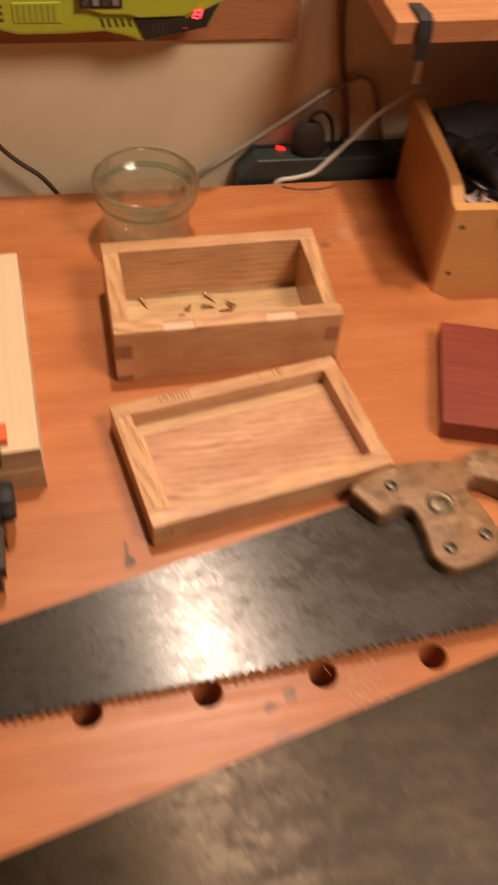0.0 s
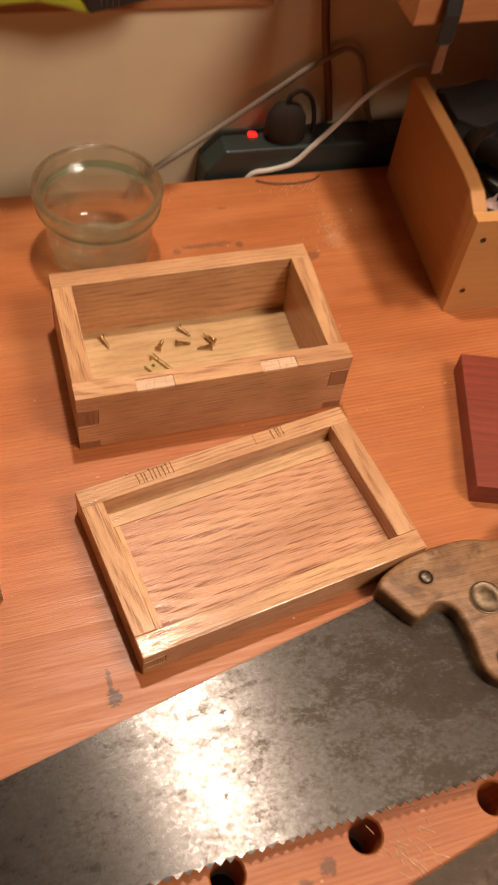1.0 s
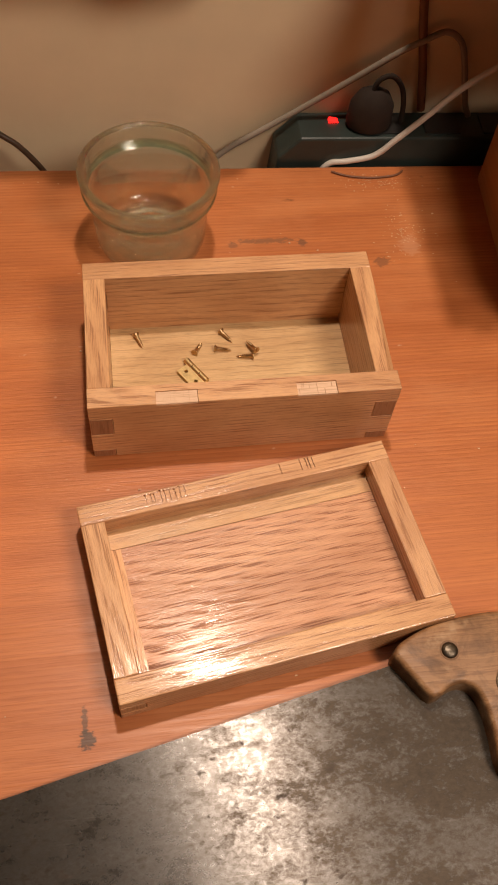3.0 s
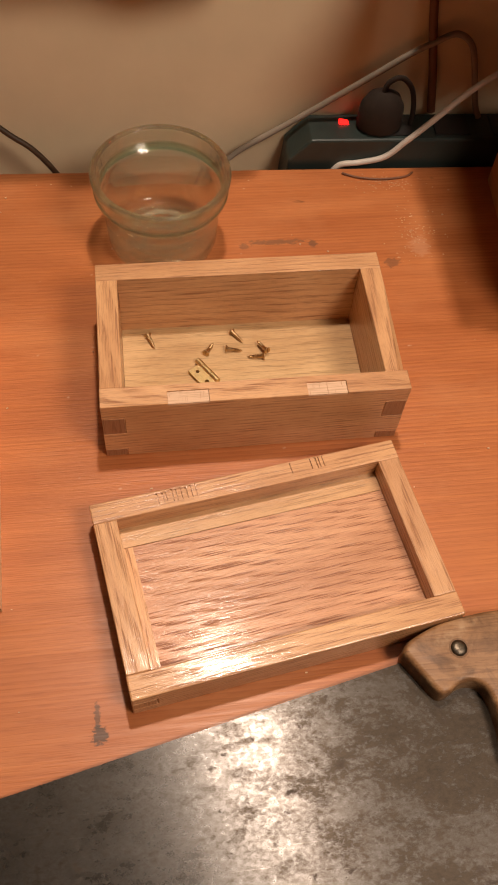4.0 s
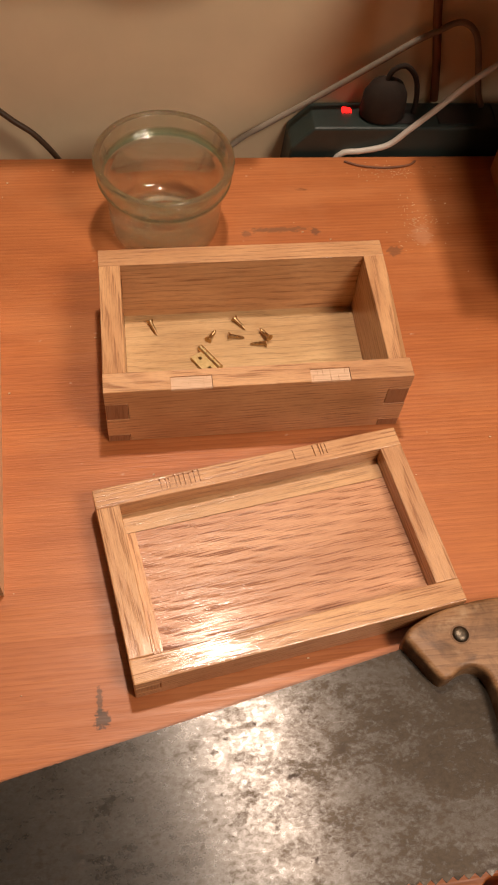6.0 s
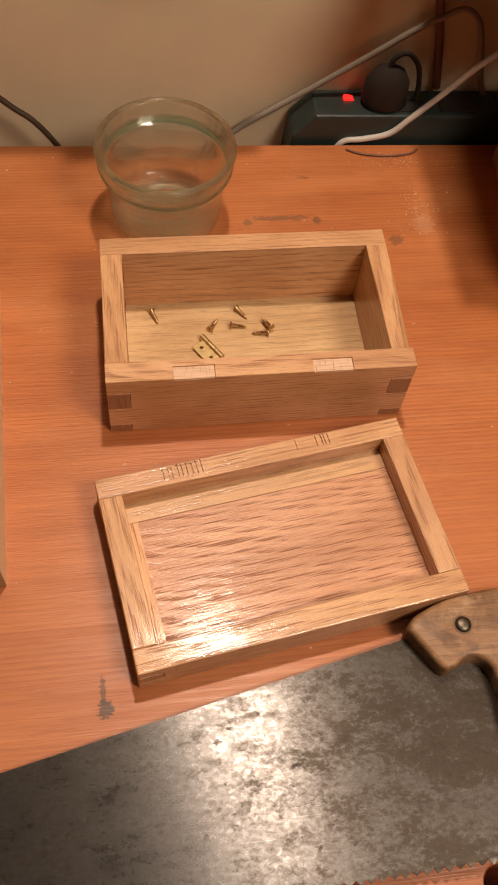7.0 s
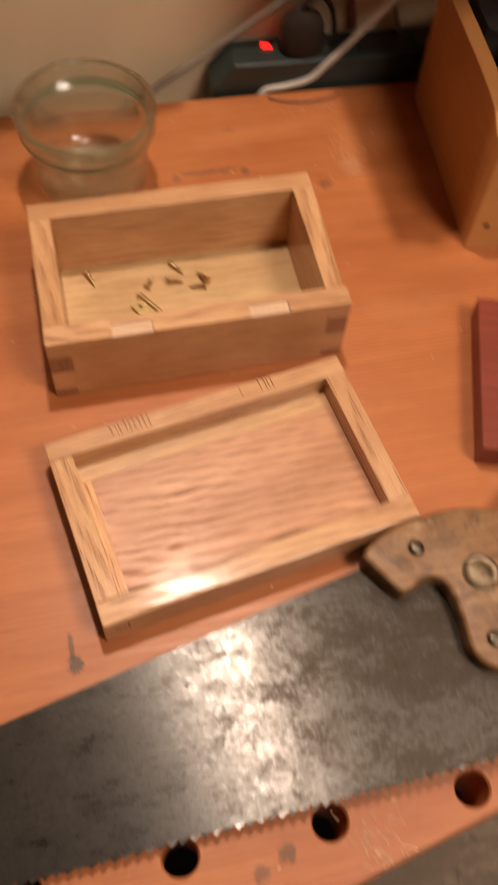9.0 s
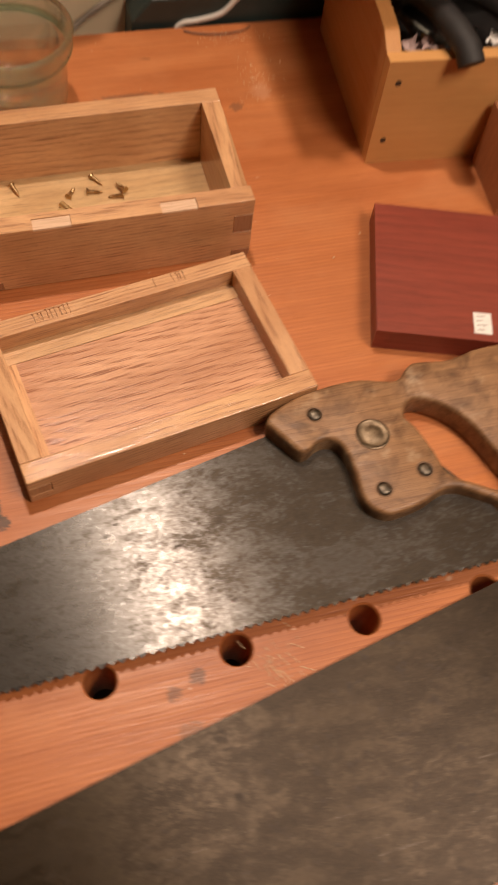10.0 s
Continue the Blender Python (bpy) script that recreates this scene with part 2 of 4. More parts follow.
def bench_wood():
    """Orange-stained fir: straight dark rings along the bench, scuffs, glue spots, a pitch pocket and a smear."""
    m = wood("bench_fir", (0.57, 0.208, 0.070), (0.31, 0.080, 0.020), 0, 0.0034, 0.52, 0.2, 0.36, 0.0014, 3.1, 0.0, 0.6, 0.22, True)
    nodes, links, bsdf = m.node_tree.nodes, m.node_tree.links, m.node_tree.nodes["Principled BSDF"]
    co = [n for n in nodes if n.type == "TEX_COORD"][0].outputs["Object"]
    base = bsdf.inputs["Base Color"].links[0].from_socket
    wear = noise_of(nodes, links, stretched(nodes, links, co, (9, 16, 1)), 1.0, 5, 0.65)
    base = mix(nodes, links, "MIX", ramp(nodes, links, wear, [(0.52, grey(0)), (0.75, grey(0.4))]), base, (0.60, 0.27, 0.115))
    spots = noise_of(nodes, links, stretched(nodes, links, co, (70, 110, 1)), 1.0, 2)
    base = mix(nodes, links, "MIX", ramp(nodes, links, spots, [(0.735, grey(0)), (0.77, grey(0.55))]), base, (0.66, 0.45, 0.30))
    dents = noise_of(nodes, links, stretched(nodes, links, co, (26, 60, 1), (0, 0, 20)), 1.0, 3)
    base = mix(nodes, links, "MULTIPLY", 0.8, base, ramp(nodes, links, dents, [(0.24, grey(0.35)), (0.29, grey(1))]))

    def blotch(x, y, half_x, half_y, colour, strength):
        """A stain with a ragged rim at one spot of the bench."""
        nonlocal base
        half_x, half_y = half_x * 1.35, half_y * 1.35
        d = stretched(nodes, links, co, (1 / half_x, 1 / half_y, 0), (0, 0, 0), (-x / half_x, -y / half_y, 0))
        length = nodes.new("ShaderNodeVectorMath")
        length.operation = "LENGTH"
        links.new(d, length.inputs[0])
        ragged = nodes.new("ShaderNodeMath")
        ragged.operation = "MULTIPLY_ADD"
        links.new(noise_of(nodes, links, stretched(nodes, links, co, (220, 420, 1)), 1.0, 3, 0.7), ragged.inputs[0])
        ragged.inputs[1].default_value = 1.1
        links.new(length.outputs["Value"], ragged.inputs[2])
        base = mix(nodes, links, "MIX", ramp(nodes, links, ragged.outputs[0], [(0.0, grey(strength)), (0.85, grey(strength)), (1.0, grey(0))]), base, colour)
        # ramps clamp at one, so rings past that stay clean

    blotch(-0.010, -0.181, 0.008, 0.010, (0.05, 0.03, 0.018), 0.85)
    blotch(-0.011, -0.170, 0.003, 0.014, (0.07, 0.04, 0.022), 0.7)
    blotch(0.140, 0.187, 0.046, 0.0050, (0.17, 0.085, 0.045), 0.65)
    blotch(0.168, 0.184, 0.006, 0.008, (0.10, 0.06, 0.04), 0.6)
    blotch(0.113, 0.184, 0.007, 0.006, (0.12, 0.07, 0.05), 0.45)
    blotch(0.085, -0.301, 0.008, 0.010, (0.09, 0.045, 0.025), 0.7)
    blotch(0.070, -0.308, 0.008, 0.009, (0.10, 0.05, 0.03), 0.6)
    blotch(0.075, -0.330, 0.012, 0.010, (0.16, 0.08, 0.04), 0.5)
    blotch(0.254, 0.176, 0.016, 0.020, (0.64, 0.39, 0.24), 0.24)
    blotch(0.228, 0.160, 0.012, 0.009, (0.10, 0.06, 0.04), 0.5)
    links.new(base, bsdf.inputs["Base Color"])
    return m


def clear_glass(name, tint, milkiness=0.04):
    """Clear glass: light goes mostly straight through the thin walls, with a clean gloss that grows towards the edges."""
    m, nodes, links, bsdf = material(name)
    nodes.remove(bsdf)
    glass, clear, gloss, both, top = (nodes.new("ShaderNode" + n) for n in ("BsdfGlass", "BsdfTransparent", "BsdfGlossy", "MixShader", "MixShader"))
    glass.inputs["Color"].default_value, glass.inputs["IOR"].default_value = (*tint, 1), 1.47
    glass.inputs["Roughness"].default_value = 0.0
    clear.inputs[0].default_value = (*tint, 1)
    gloss.inputs["Roughness"].default_value = 0.04
    both.inputs[0].default_value = 0.50
    facing = nodes.new("ShaderNodeLayerWeight")
    facing.inputs["Blend"].default_value = 0.5
    sheen = ramp(nodes, links, facing.outputs["Facing"], [(0.0, grey(0.05)), (0.5, grey(0.07)), (0.85, grey(0.20)), (1.0, grey(0.6))])
    links.new(glass.outputs[0], both.inputs[1])
    links.new(clear.outputs[0], both.inputs[2])
    links.new(sheen, top.inputs[0])
    links.new(both.outputs[0], top.inputs[1])
    links.new(gloss.outputs[0], top.inputs[2])
    # a thin film of workshop dust that also paints in the lamps' caustic brightness
    haze, veil = nodes.new("ShaderNodeBsdfDiffuse"), nodes.new("ShaderNodeMixShader")
    haze.inputs[0].default_value = (0.72, 0.66, 0.48, 1)
    co = nodes.new("ShaderNodeTexCoord").outputs["Object"]
    links.new(ramp(nodes, links, noise_of(nodes, links, co, 130.0, 5, 0.7), [(0.35, grey(milkiness * 0.2)), (0.70, grey(milkiness))]), veil.inputs[0])
    links.new(top.outputs[0], veil.inputs[1])
    links.new(haze.outputs[0], veil.inputs[2])
    links.new(veil.outputs[0], nodes["Material Output"].inputs["Surface"])
    return m


def glowing(name, colour, strength):
    m, nodes, links, bsdf = material(name)
    bsdf.inputs["Base Color"].default_value = (*colour, 1)
    bsdf.inputs["Emission Color"].default_value, bsdf.inputs["Emission Strength"].default_value = (*colour, 1), strength
    return m


BENCH = bench_wood()
OAK_L, OAK_D = (0.74, 0.430, 0.210), (0.44, 0.195, 0.085)
OAK_X = oak("oak_long", OAK_L, OAK_D, 0, 0.0027, (0.045, -0.060), 2.0, 0.85, 0.40, 0.6, 1.3, 0.40, 0.9)
OAK_Y = oak("oak_cross", OAK_L, OAK_D, 1, 0.0038, (0.060, -0.050), -3.5, 0.8, 0.40, 0.45, 2.7, 0.5, 0.8)
OAK_PANEL = oak("oak_panel", (0.76, 0.425, 0.240), (0.41, 0.160, 0.074), 0, 0.0025, (0.078, -0.026), 3.0, 1.05, 0.36, 0.32, 4.9, 0.45, 0.75)
OAK_STRIP = oak("oak_strip", (0.72, 0.44, 0.22), (0.42, 0.23, 0.10), 0, 0.0030, (0.20, 0.0), 1.0, 0.6, 0.36, 0.4, 7.7)
OAK_END = wood("oak_end_grain", (0.40, 0.195, 0.095), (0.30, 0.135, 0.063), 2, 0.003, 0.3, 0.5, 0.5, 0.004, 0.4)
OAK_JOINT = wood("oak_joint", (0.58, 0.32, 0.155), (0.42, 0.20, 0.09), 2, 0.003, 0.3, 0.4, 0.45, 0.004, 0.9)
RAW_OAK = wood("fresh_cut_oak", (0.76, 0.53, 0.36), (0.62, 0.41, 0.26), 0, 0.006, 0.25, 0.4, 0.6, 0.004, 5.5)
FLOOR_PLY = oak("pale_oak_bottom", (0.72, 0.50, 0.255), (0.50, 0.32, 0.145), 0, 0.0030, (0.20, 0.05), 1.0, 0.75, 0.45, 0.1, 6.1)
# handle wood darkened to paint the shade in the dimples round the nuts
DIMPLE_SHADE = plain("dimple_shade_wood", (0.17, 0.092, 0.045), 0.6)
CUT = plain("knife_cut", (0.06, 0.03, 0.016), 0.7)
PINE = wood("pale_pine", (0.74, 0.55, 0.35), (0.66, 0.46, 0.27), 1, 0.012, 0.2, 0.06, 0.5, 0.006, 8.8)
PINE_END = wood("pine_end_grain", (0.50, 0.32, 0.17), (0.36, 0.21, 0.10), 0, 0.004, 0.5, 0.3, 0.6, 0.004, 2.8)
BIRCH = wood("varnished_birch", (0.66, 0.35, 0.125), (0.56, 0.27, 0.085), 0, 0.010, 0.2, 0.15, 0.40, 0.010, 9.2)
BIRCH_SIDE = wood("varnished_birch_side", (0.58, 0.28, 0.095), (0.47, 0.21, 0.065), 1, 0.010, 0.2, 0.15, 0.40, 0.010, 3.2)
PADAUK = wood("red_hardwood", (0.29, 0.055, 0.030), (0.155, 0.024, 0.013), 0, 0.008, 0.4, 0.45, 0.40, 0.010, 5.8)
APPLE = wood("worn_handle_wood", (0.37, 0.205, 0.095), (0.18, 0.086, 0.038), 0, 0.013, 0.4, 0.45, 0.45, 0.022, 2.2, 0.0, 0.7)
nodes, links = APPLE.node_tree.nodes, APPLE.node_tree.links
tone = APPLE.node_tree.nodes["Principled BSDF"].inputs["Base Color"]
co = [n for n in nodes if n.type == "TEX_COORD"][0].outputs["Object"]
wear = mix(nodes, links, "MULTIPLY", 0.8, tone.links[0].from_socket, ramp(nodes, links, noise_of(nodes, links, co, 55.0, 5, 0.65, 0.6), [(0.33, (0.34, 0.30, 0.27)), (0.55, grey(1.0))]))
links.new(mix(nodes, links, "MIX", ramp(nodes, links, noise_of(nodes, links, co, 38.0, 4, 0.7), [(0.56, grey(0)), (0.72, grey(0.55))]), wear, (0.55, 0.40, 0.25)), tone)
SHELF_WOOD = wood("orange_fir_shelf", (0.55, 0.24, 0.10), (0.32, 0.11, 0.04), 0, 0.006, 0.4, 0.3, 0.45, 0.010, 6.6)
CLEAT_WOOD = wood("brown_cleat", (0.44, 0.19, 0.08), (0.28, 0.11, 0.045), 0, 0.008, 0.3, 0.3, 0.5, 0.010, 1.1)
PLATE = old_steel("saw_plate", (0.275, 0.277, 0.280), (0.095, 0.089, 0.082), 0.24, (0.043, 0.033, 0.023), 0.17)
PLATE_2 = old_steel("stained_saw_plate", (0.165, 0.126, 0.086), (0.066, 0.049, 0.033), 0.28, (0.036, 0.025, 0.016), 0.10, 1.0)
BRASS = plain("brass", (0.74, 0.58, 0.30), 0.34, 1.0, 0.15, 300, 0.05)
OLD_BRASS = plain("old_brass", (0.56, 0.39, 0.20), 0.36, 1.0, 0.3, 300, 0.05)
STEEL = plain("worn_nickel", (0.14, 0.118, 0.092), 0.40, 1.0, 0.3, 400, 0.08)
DARK_STEEL = plain("dull_steel", (0.18, 0.175, 0.145), 0.46, 1.0, 0.3, 300, 0.1)
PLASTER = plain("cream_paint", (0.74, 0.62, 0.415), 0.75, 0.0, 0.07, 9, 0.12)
# near black, so that the unseen walls and ceiling bounce little light
LOW_BOUNCE = plain("low_bounce_dark", (0.05, 0.042, 0.034), 0.8, 0.0, 0.08, 4, 0.1)
CONCRETE = plain("concrete", (0.11, 0.10, 0.088), 0.85, 0.0, 0.25, 6, 0.3)
LIME = plain("lime_plastic", (0.42, 0.46, 0.035), 0.38, 0.0, 0.06, 90, 0.12)
# two darker copies of the lime plastic, for the shade in the vent slots
LIME_SHADED = plain("lime_plastic_shaded", (0.30, 0.33, 0.03), 0.5, 0.0, 0.1, 90, 0.12)
SLOT_SHADE = plain("lime_plastic_deep_shade", (0.075, 0.078, 0.012), 0.6, 0.0, 0.1, 90, 0.1)
MEDAL = plain("dull_bronze", (0.20, 0.150, 0.100), 0.42, 1.0, 0.35, 420, 0.12)
BLACK = plain("black_plastic", (0.022, 0.021, 0.020), 0.42, 0.0, 0.2, 120, 0.15)
DULL_BLACK = plain("dull_brown_black", (0.026, 0.016, 0.010), 0.85, 0.0, 0.2, 150, 0.2)
RUBBER = plain("black_rubber", (0.018, 0.016, 0.015), 0.6, 0.0, 0.2, 150, 0.25)
ORANGE = plain("orange_pad", (0.75, 0.13, 0.03), 0.45, 0.0, 0.1, 100, 0.1)
STRIP_GREEN = plain("grey_green_plastic", (0.026, 0.040, 0.036), 0.42, 0.0, 0.15, 60, 0.1)
WHITE_CORD = plain("white_cord", (0.62, 0.58, 0.51), 0.45, 0.0, 0.08, 60, 0.05)
GREY_CORD = plain("grey_cord", (0.28, 0.24, 0.19), 0.5, 0.0, 0.1, 60, 0.05)
DARK_CORD = plain("dark_brown_cord", (0.050, 0.028, 0.014), 0.5, 0.0, 0.1, 60, 0.05)
BROWN_CORD = plain("brown_cord", (0.16, 0.065, 0.03), 0.5, 0.0, 0.1, 60, 0.05)
PAPER = plain("white_paper", (0.80, 0.77, 0.72), 0.7, 0.0, 0.05, 200, 0.1)
INK = plain("faded_ink", (0.25, 0.20, 0.18), 0.7)
PINK = plain("pink_paper", (0.46, 0.33, 0.30), 0.7, 0.0, 0.2, 150, 0.2)
STRAW = plain("sawdust", (0.76, 0.58, 0.37), 0.8, 0.0, 0.3, 400, 0.2)
GLASS = clear_glass("clear_glass", (0.975, 0.985, 0.945))
BASE_GLASS = clear_glass("caustic_glass", (0.96, 0.97, 0.93), 0.35)
GREEN_GLASS = clear_glass("green_glass_edge", (0.80, 0.93, 0.87))
RED_LED = glowing("red_led", (1.0, 0.03, 0.04), 5.0)
RED_NEON = glowing("red_neon", (1.0, 0.010, 0.008), 3.0)
RED_GLOW = glowing("dim_red_digit", (0.5, 0.03, 0.02), 0.2)


# ---- builders ----
def box(bm, x0, x1, y0, y1, z0, z1):
    v = [bm.verts.new((x, y, z)) for z in (z0, z1) for x, y in ((x0, y0), (x1, y0), (x1, y1), (x0, y1))]
    for f in ((3, 2, 1, 0), (4, 5, 6, 7), (0, 1, 5, 4), (1, 2, 6, 5), (2, 3, 7, 6), (3, 0, 4, 7)):
        bm.faces.new([v[i] for i in f])
    return bm


def boxed(*sizes):
    bm = bmesh.new()
    for s in sizes:
        box(bm, *s)
    return bm


def prism(points, lo, hi, axis):
    """An outline swept along one axis; the outline lies in the other two, in order."""
    bm = bmesh.new()
    place = {"x": lambda u, v, w: (w, u, v), "y": lambda u, v, w: (u, w, v), "z": lambda u, v, w: (u, v, w)}[axis]
    a, b = ([bm.verts.new(place(u, v, w)) for u, v in points] for w in (lo, hi))
    bm.faces.new(a[::-1])
    bm.faces.new(b)
    for i in range(len(a)):
        j = (i + 1) % len(a)
        bm.faces.new((a[i], a[j], b[j], b[i]))
    bmesh.ops.recalc_face_normals(bm, faces=bm.faces)
    return bm


def turned(profile, segments=48, closed=False):
    """A profile of (radius, height) turned round the z axis."""
    bm = bmesh.new()
    rings = []
    for r, z in profile:
        if r < 1e-6:
            rings.append([bm.verts.new((0, 0, z))])
        else:
            rings.append([bm.verts.new((r * math.cos(2 * math.pi * k / segments), r * math.sin(2 * math.pi * k / segments), z)) for k in range(segments)])
    pairs = list(zip(rings, rings[1:])) + ([(rings[-1], rings[0])] if closed else [])
    for a, b in pairs:
        for k in range(segments):
            n = (k + 1) % segments
            if len(a) == 1:
                bm.faces.new((a[0], b[n], b[k]))
            elif len(b) == 1:
                bm.faces.new((a[k], a[n], b[0]))
            else:
                bm.faces.new((a[k], a[n], b[n], b[k]))
    bmesh.ops.recalc_face_normals(bm, faces=bm.faces)
    return bm


def finish(name, bm, mats, soft=0.0, steps=2, smooth=False, end=None):
    """Bevels all sharp edges, gives materials (the second one to faces square to the axis 'end') and makes the object."""
    if soft:
        edges = [e for e in bm.edges if len(e.link_faces) == 2 and e.calc_face_angle() > 0.5]
        bmesh.ops.bevel(bm, geom=edges, offset=soft, segments=steps, profile=0.5, affect="EDGES", clamp_overlap=True)
    mats = mats if isinstance(mats, tuple) else (mats,)
    for f in bm.faces:
        f.smooth = smooth
        if end is not None and len(mats) > 1 and abs(f.normal[end]) > 0.95:
            f.material_index = 1
    me = bpy.data.meshes.new(name)
    bm.to_mesh(me)
    bm.free()
    for m in mats:
        me.materials.append(m)
    if smooth:
        me.set_sharp_from_angle(angle=radians(40))
    return new(name, me)


def part(name, bm, mats, parent, label="", soft=0.0, steps=2, smooth=False, end=None):
    ob = finish(name, bm, mats, soft, steps, smooth, end)
    ob.parent = parent
    return tagged(ob, label)


def thing(name, m, label, category, group="", kind=""):
    ob = new(name)
    ob.empty_display_size = 0.02
    ob.matrix_world = m
    return tagged(ob, label, category, group, kind)


def carve(ob, bm):
    """Cuts the solids in bm out of ob, in ob's own coordinates."""
    me = bpy.data.meshes.new("cutter")
    bmesh.ops.recalc_face_normals(bm, faces=bm.faces)
    bm.to_mesh(me)
    bm.free()
    cutter = new("cutter", me)
    cutter.parent = ob
    mod = ob.modifiers.new("cut", "BOOLEAN")
    mod.object, mod.operation, mod.solver = cutter, "DIFFERENCE", "EXACT"
    bpy.context.view_layer.update()
    graph = bpy.context.evaluated_depsgraph_get()
    cut = bpy.data.meshes.new_from_object(ob.evaluated_get(graph))
    ob.modifiers.clear()
    ob.data = cut
    bpy.data.objects.remove(cutter)
    return ob


def smooth_loop(points, per=6):
    """A closed curve through the points."""
    out, n = [], len(points)
    for i in range(n):
        p0, p1, p2, p3 = (Vector(points[(i + k) % n]) for k in (-1, 0, 1, 2))
        for s in range(per):
            t = s / per
            out.append(0.5 * (2 * p1 + (p2 - p0) * t + (2 * p0 - 5 * p1 + 4 * p2 - p3) * t * t + (3 * p1 - p0 - 3 * p2 + p3) * t ** 3))
    return out


def inset(loop, d):
    """The loop moved to its left by d."""
    n = len(loop)
    res = []
    for i in range(n):
        t = (loop[(i + 1) % n] - loop[i - 1]).normalized()
        res.append(loop[i] + Vector((-t.y, t.x)) * d)
    return res


def cable(name, points, radius, mat, label, category="cable", parent=None):
    """A round cord through the points, as a mesh."""
    pts = []
    p = [Vector(q) for q in points]
    for i in range(len(p) - 1):
        a, b, c, d = p[max(i - 1, 0)], p[i], p[i + 1], p[min(i + 2, len(p) - 1)]
        for s in range(8):
            t = s / 8
            pts.append(0.5 * (2 * b + (c - a) * t + (2 * a - 5 * b + 4 * c - d) * t * t + (3 * b - a - 3 * c + d) * t ** 3))
    pts.append(p[-1])
    bm = bmesh.new()
    rings = []
    for i, q in enumerate(pts):
        way = (pts[min(i + 1, len(pts) - 1)] - pts[max(i - 1, 0)]).normalized()
        side = way.cross(Vector((0.13, -0.9, 0.4))).normalized()
        up = side.cross(way)
        rings.append([bm.verts.new(q + radius * (math.cos(k * math.pi / 5) * side + math.sin(k * math.pi / 5) * up)) for k in range(10)])
    for a, b in zip(rings, rings[1:]):
        for k in range(10):
            bm.faces.new((a[k], a[(k + 1) % 10], b[(k + 1) % 10], b[k]))
    bm.faces.new(rings[0][::-1])
    bm.faces.new(rings[-1])
    bmesh.ops.recalc_face_normals(bm, faces=bm.faces)
    if parent:
        return part(name, bm, mat, parent, label, smooth=True)
    return tagged(finish(name, bm, mat, smooth=True), label, category)


# ---- room ----
WALL = pose(0, 0.316, 0, 0, 0, -1.8)
back = finish("wall_north", boxed((-1.9, 1.9, 0, 0.1, -0.9, 1.6)), PLASTER)
back.matrix_world = WALL
tagged(back, "cream painted plaster wall behind the workbench", "wall", kind="structure")
# unseen sides added to close the room, kept dark to deepen the shadows
for name, size, mat in (("wall_south", (-2.0, 2.0, -2.4, -2.3, -0.9, 1.6), LOW_BOUNCE), ("wall_west", (-1.9, -1.8, -2.3, 0.36, -0.9, 1.6), LOW_BOUNCE),
                        ("wall_east", (1.8, 1.9, -2.3, 0.36, -0.9, 1.6), LOW_BOUNCE), ("floor", (-2.0, 2.0, -2.4, 0.4, -1.0, -0.9), CONCRETE),
                        ("ceiling", (-2.0, 2.0, -2.4, 0.42, 1.6, 1.7), LOW_BOUNCE)):
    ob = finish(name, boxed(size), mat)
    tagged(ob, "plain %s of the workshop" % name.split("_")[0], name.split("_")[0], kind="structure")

# ---- workbench ----
bench = thing("workbench", pose(0, 0, -0.9), "orange-stained fir workbench with a row of dog holes", "workbench")
top = part("top", prism([(-1.1, -0.52), (1.3, -0.52), (1.3, 0.2385), (-1.1, 0.3060)], 0.845, 0.9, "z"), BENCH, bench, "scuffed orange fir bench top", soft=0.0015)
holes = bmesh.new()
for k in range(-13, 13):
    peg = turned([(0, 0.80), (0.0095, 0.80), (0.0095, 0.8985), (0.0108, 0.9004), (0.0108, 0.93), (0, 0.93)], 32)
    peg.transform(Matrix.Translation((0.1915 + 0.0805 * k, -0.2912, 0)))
    me = bpy.data.meshes.new("peg")
    peg.to_mesh(me)
    holes.from_mesh(me)
    peg.free()
    bpy.data.meshes.remove(me)
carve(top, holes)
part("rear_ledge", prism([(-1.0, 0.18), (1.2, 0.18), (1.2, 0.274), (-1.0, 0.342)], 0.815, 0.8445, "z"), CLEAT_WOOD, bench)
part("apron", boxed((-1.0, 1.2, -0.47, -0.43, 0.72, 0.8445)), CLEAT_WOOD, bench, soft=0.002)
for x in (-0.95, 1.06):
    for y in (-0.425, 0.13):
        part("leg", boxed((x, x + 0.09, y, y + 0.09, 0, 0.8445)), CLEAT_WOOD, bench, soft=0.003)

# ---- open oak box ----
W, D, H, T = 0.196, 0.1176, 0.057, 0.0145
S = 0.0002


def finger_outline(length, height, cuts):
    """A board's face with the steps of a finger joint at both ends; cuts: (z0, z1, reach) from the bottom up."""
    left, right = [], []
    for z0, z1, reach in cuts:
        left += [(reach, z0), (reach, z1)]
        right += [(length - reach, z0), (length - reach, z1)]
    return right + left[::-1]


oak_box = thing("oak_box", pose(0, 0, 0), "open oak box with finger-jointed corners, holding brass screws", "wooden box")
long_cuts = [(0.0004, 0.008, T), (0.008, 0.0265, 0), (0.0265, 0.0435, T), (0.0435, H, 0)]
short_cuts = [(0.0004, 0.008, -T), (0.008, 0.0265, 0), (0.0265, 0.0435, -T), (0.0435, H, 0)]
front = part("front_board", prism(finger_outline(W, H, long_cuts), 0, T, "y"), (OAK_X, OAK_END), oak_box, soft=0.0003, steps=1, end=0)
part("back_board", prism(finger_outline(W, H, long_cuts), D - T, D, "y"), (OAK_X, OAK_END), oak_box, soft=0.0003, steps=1, end=0)
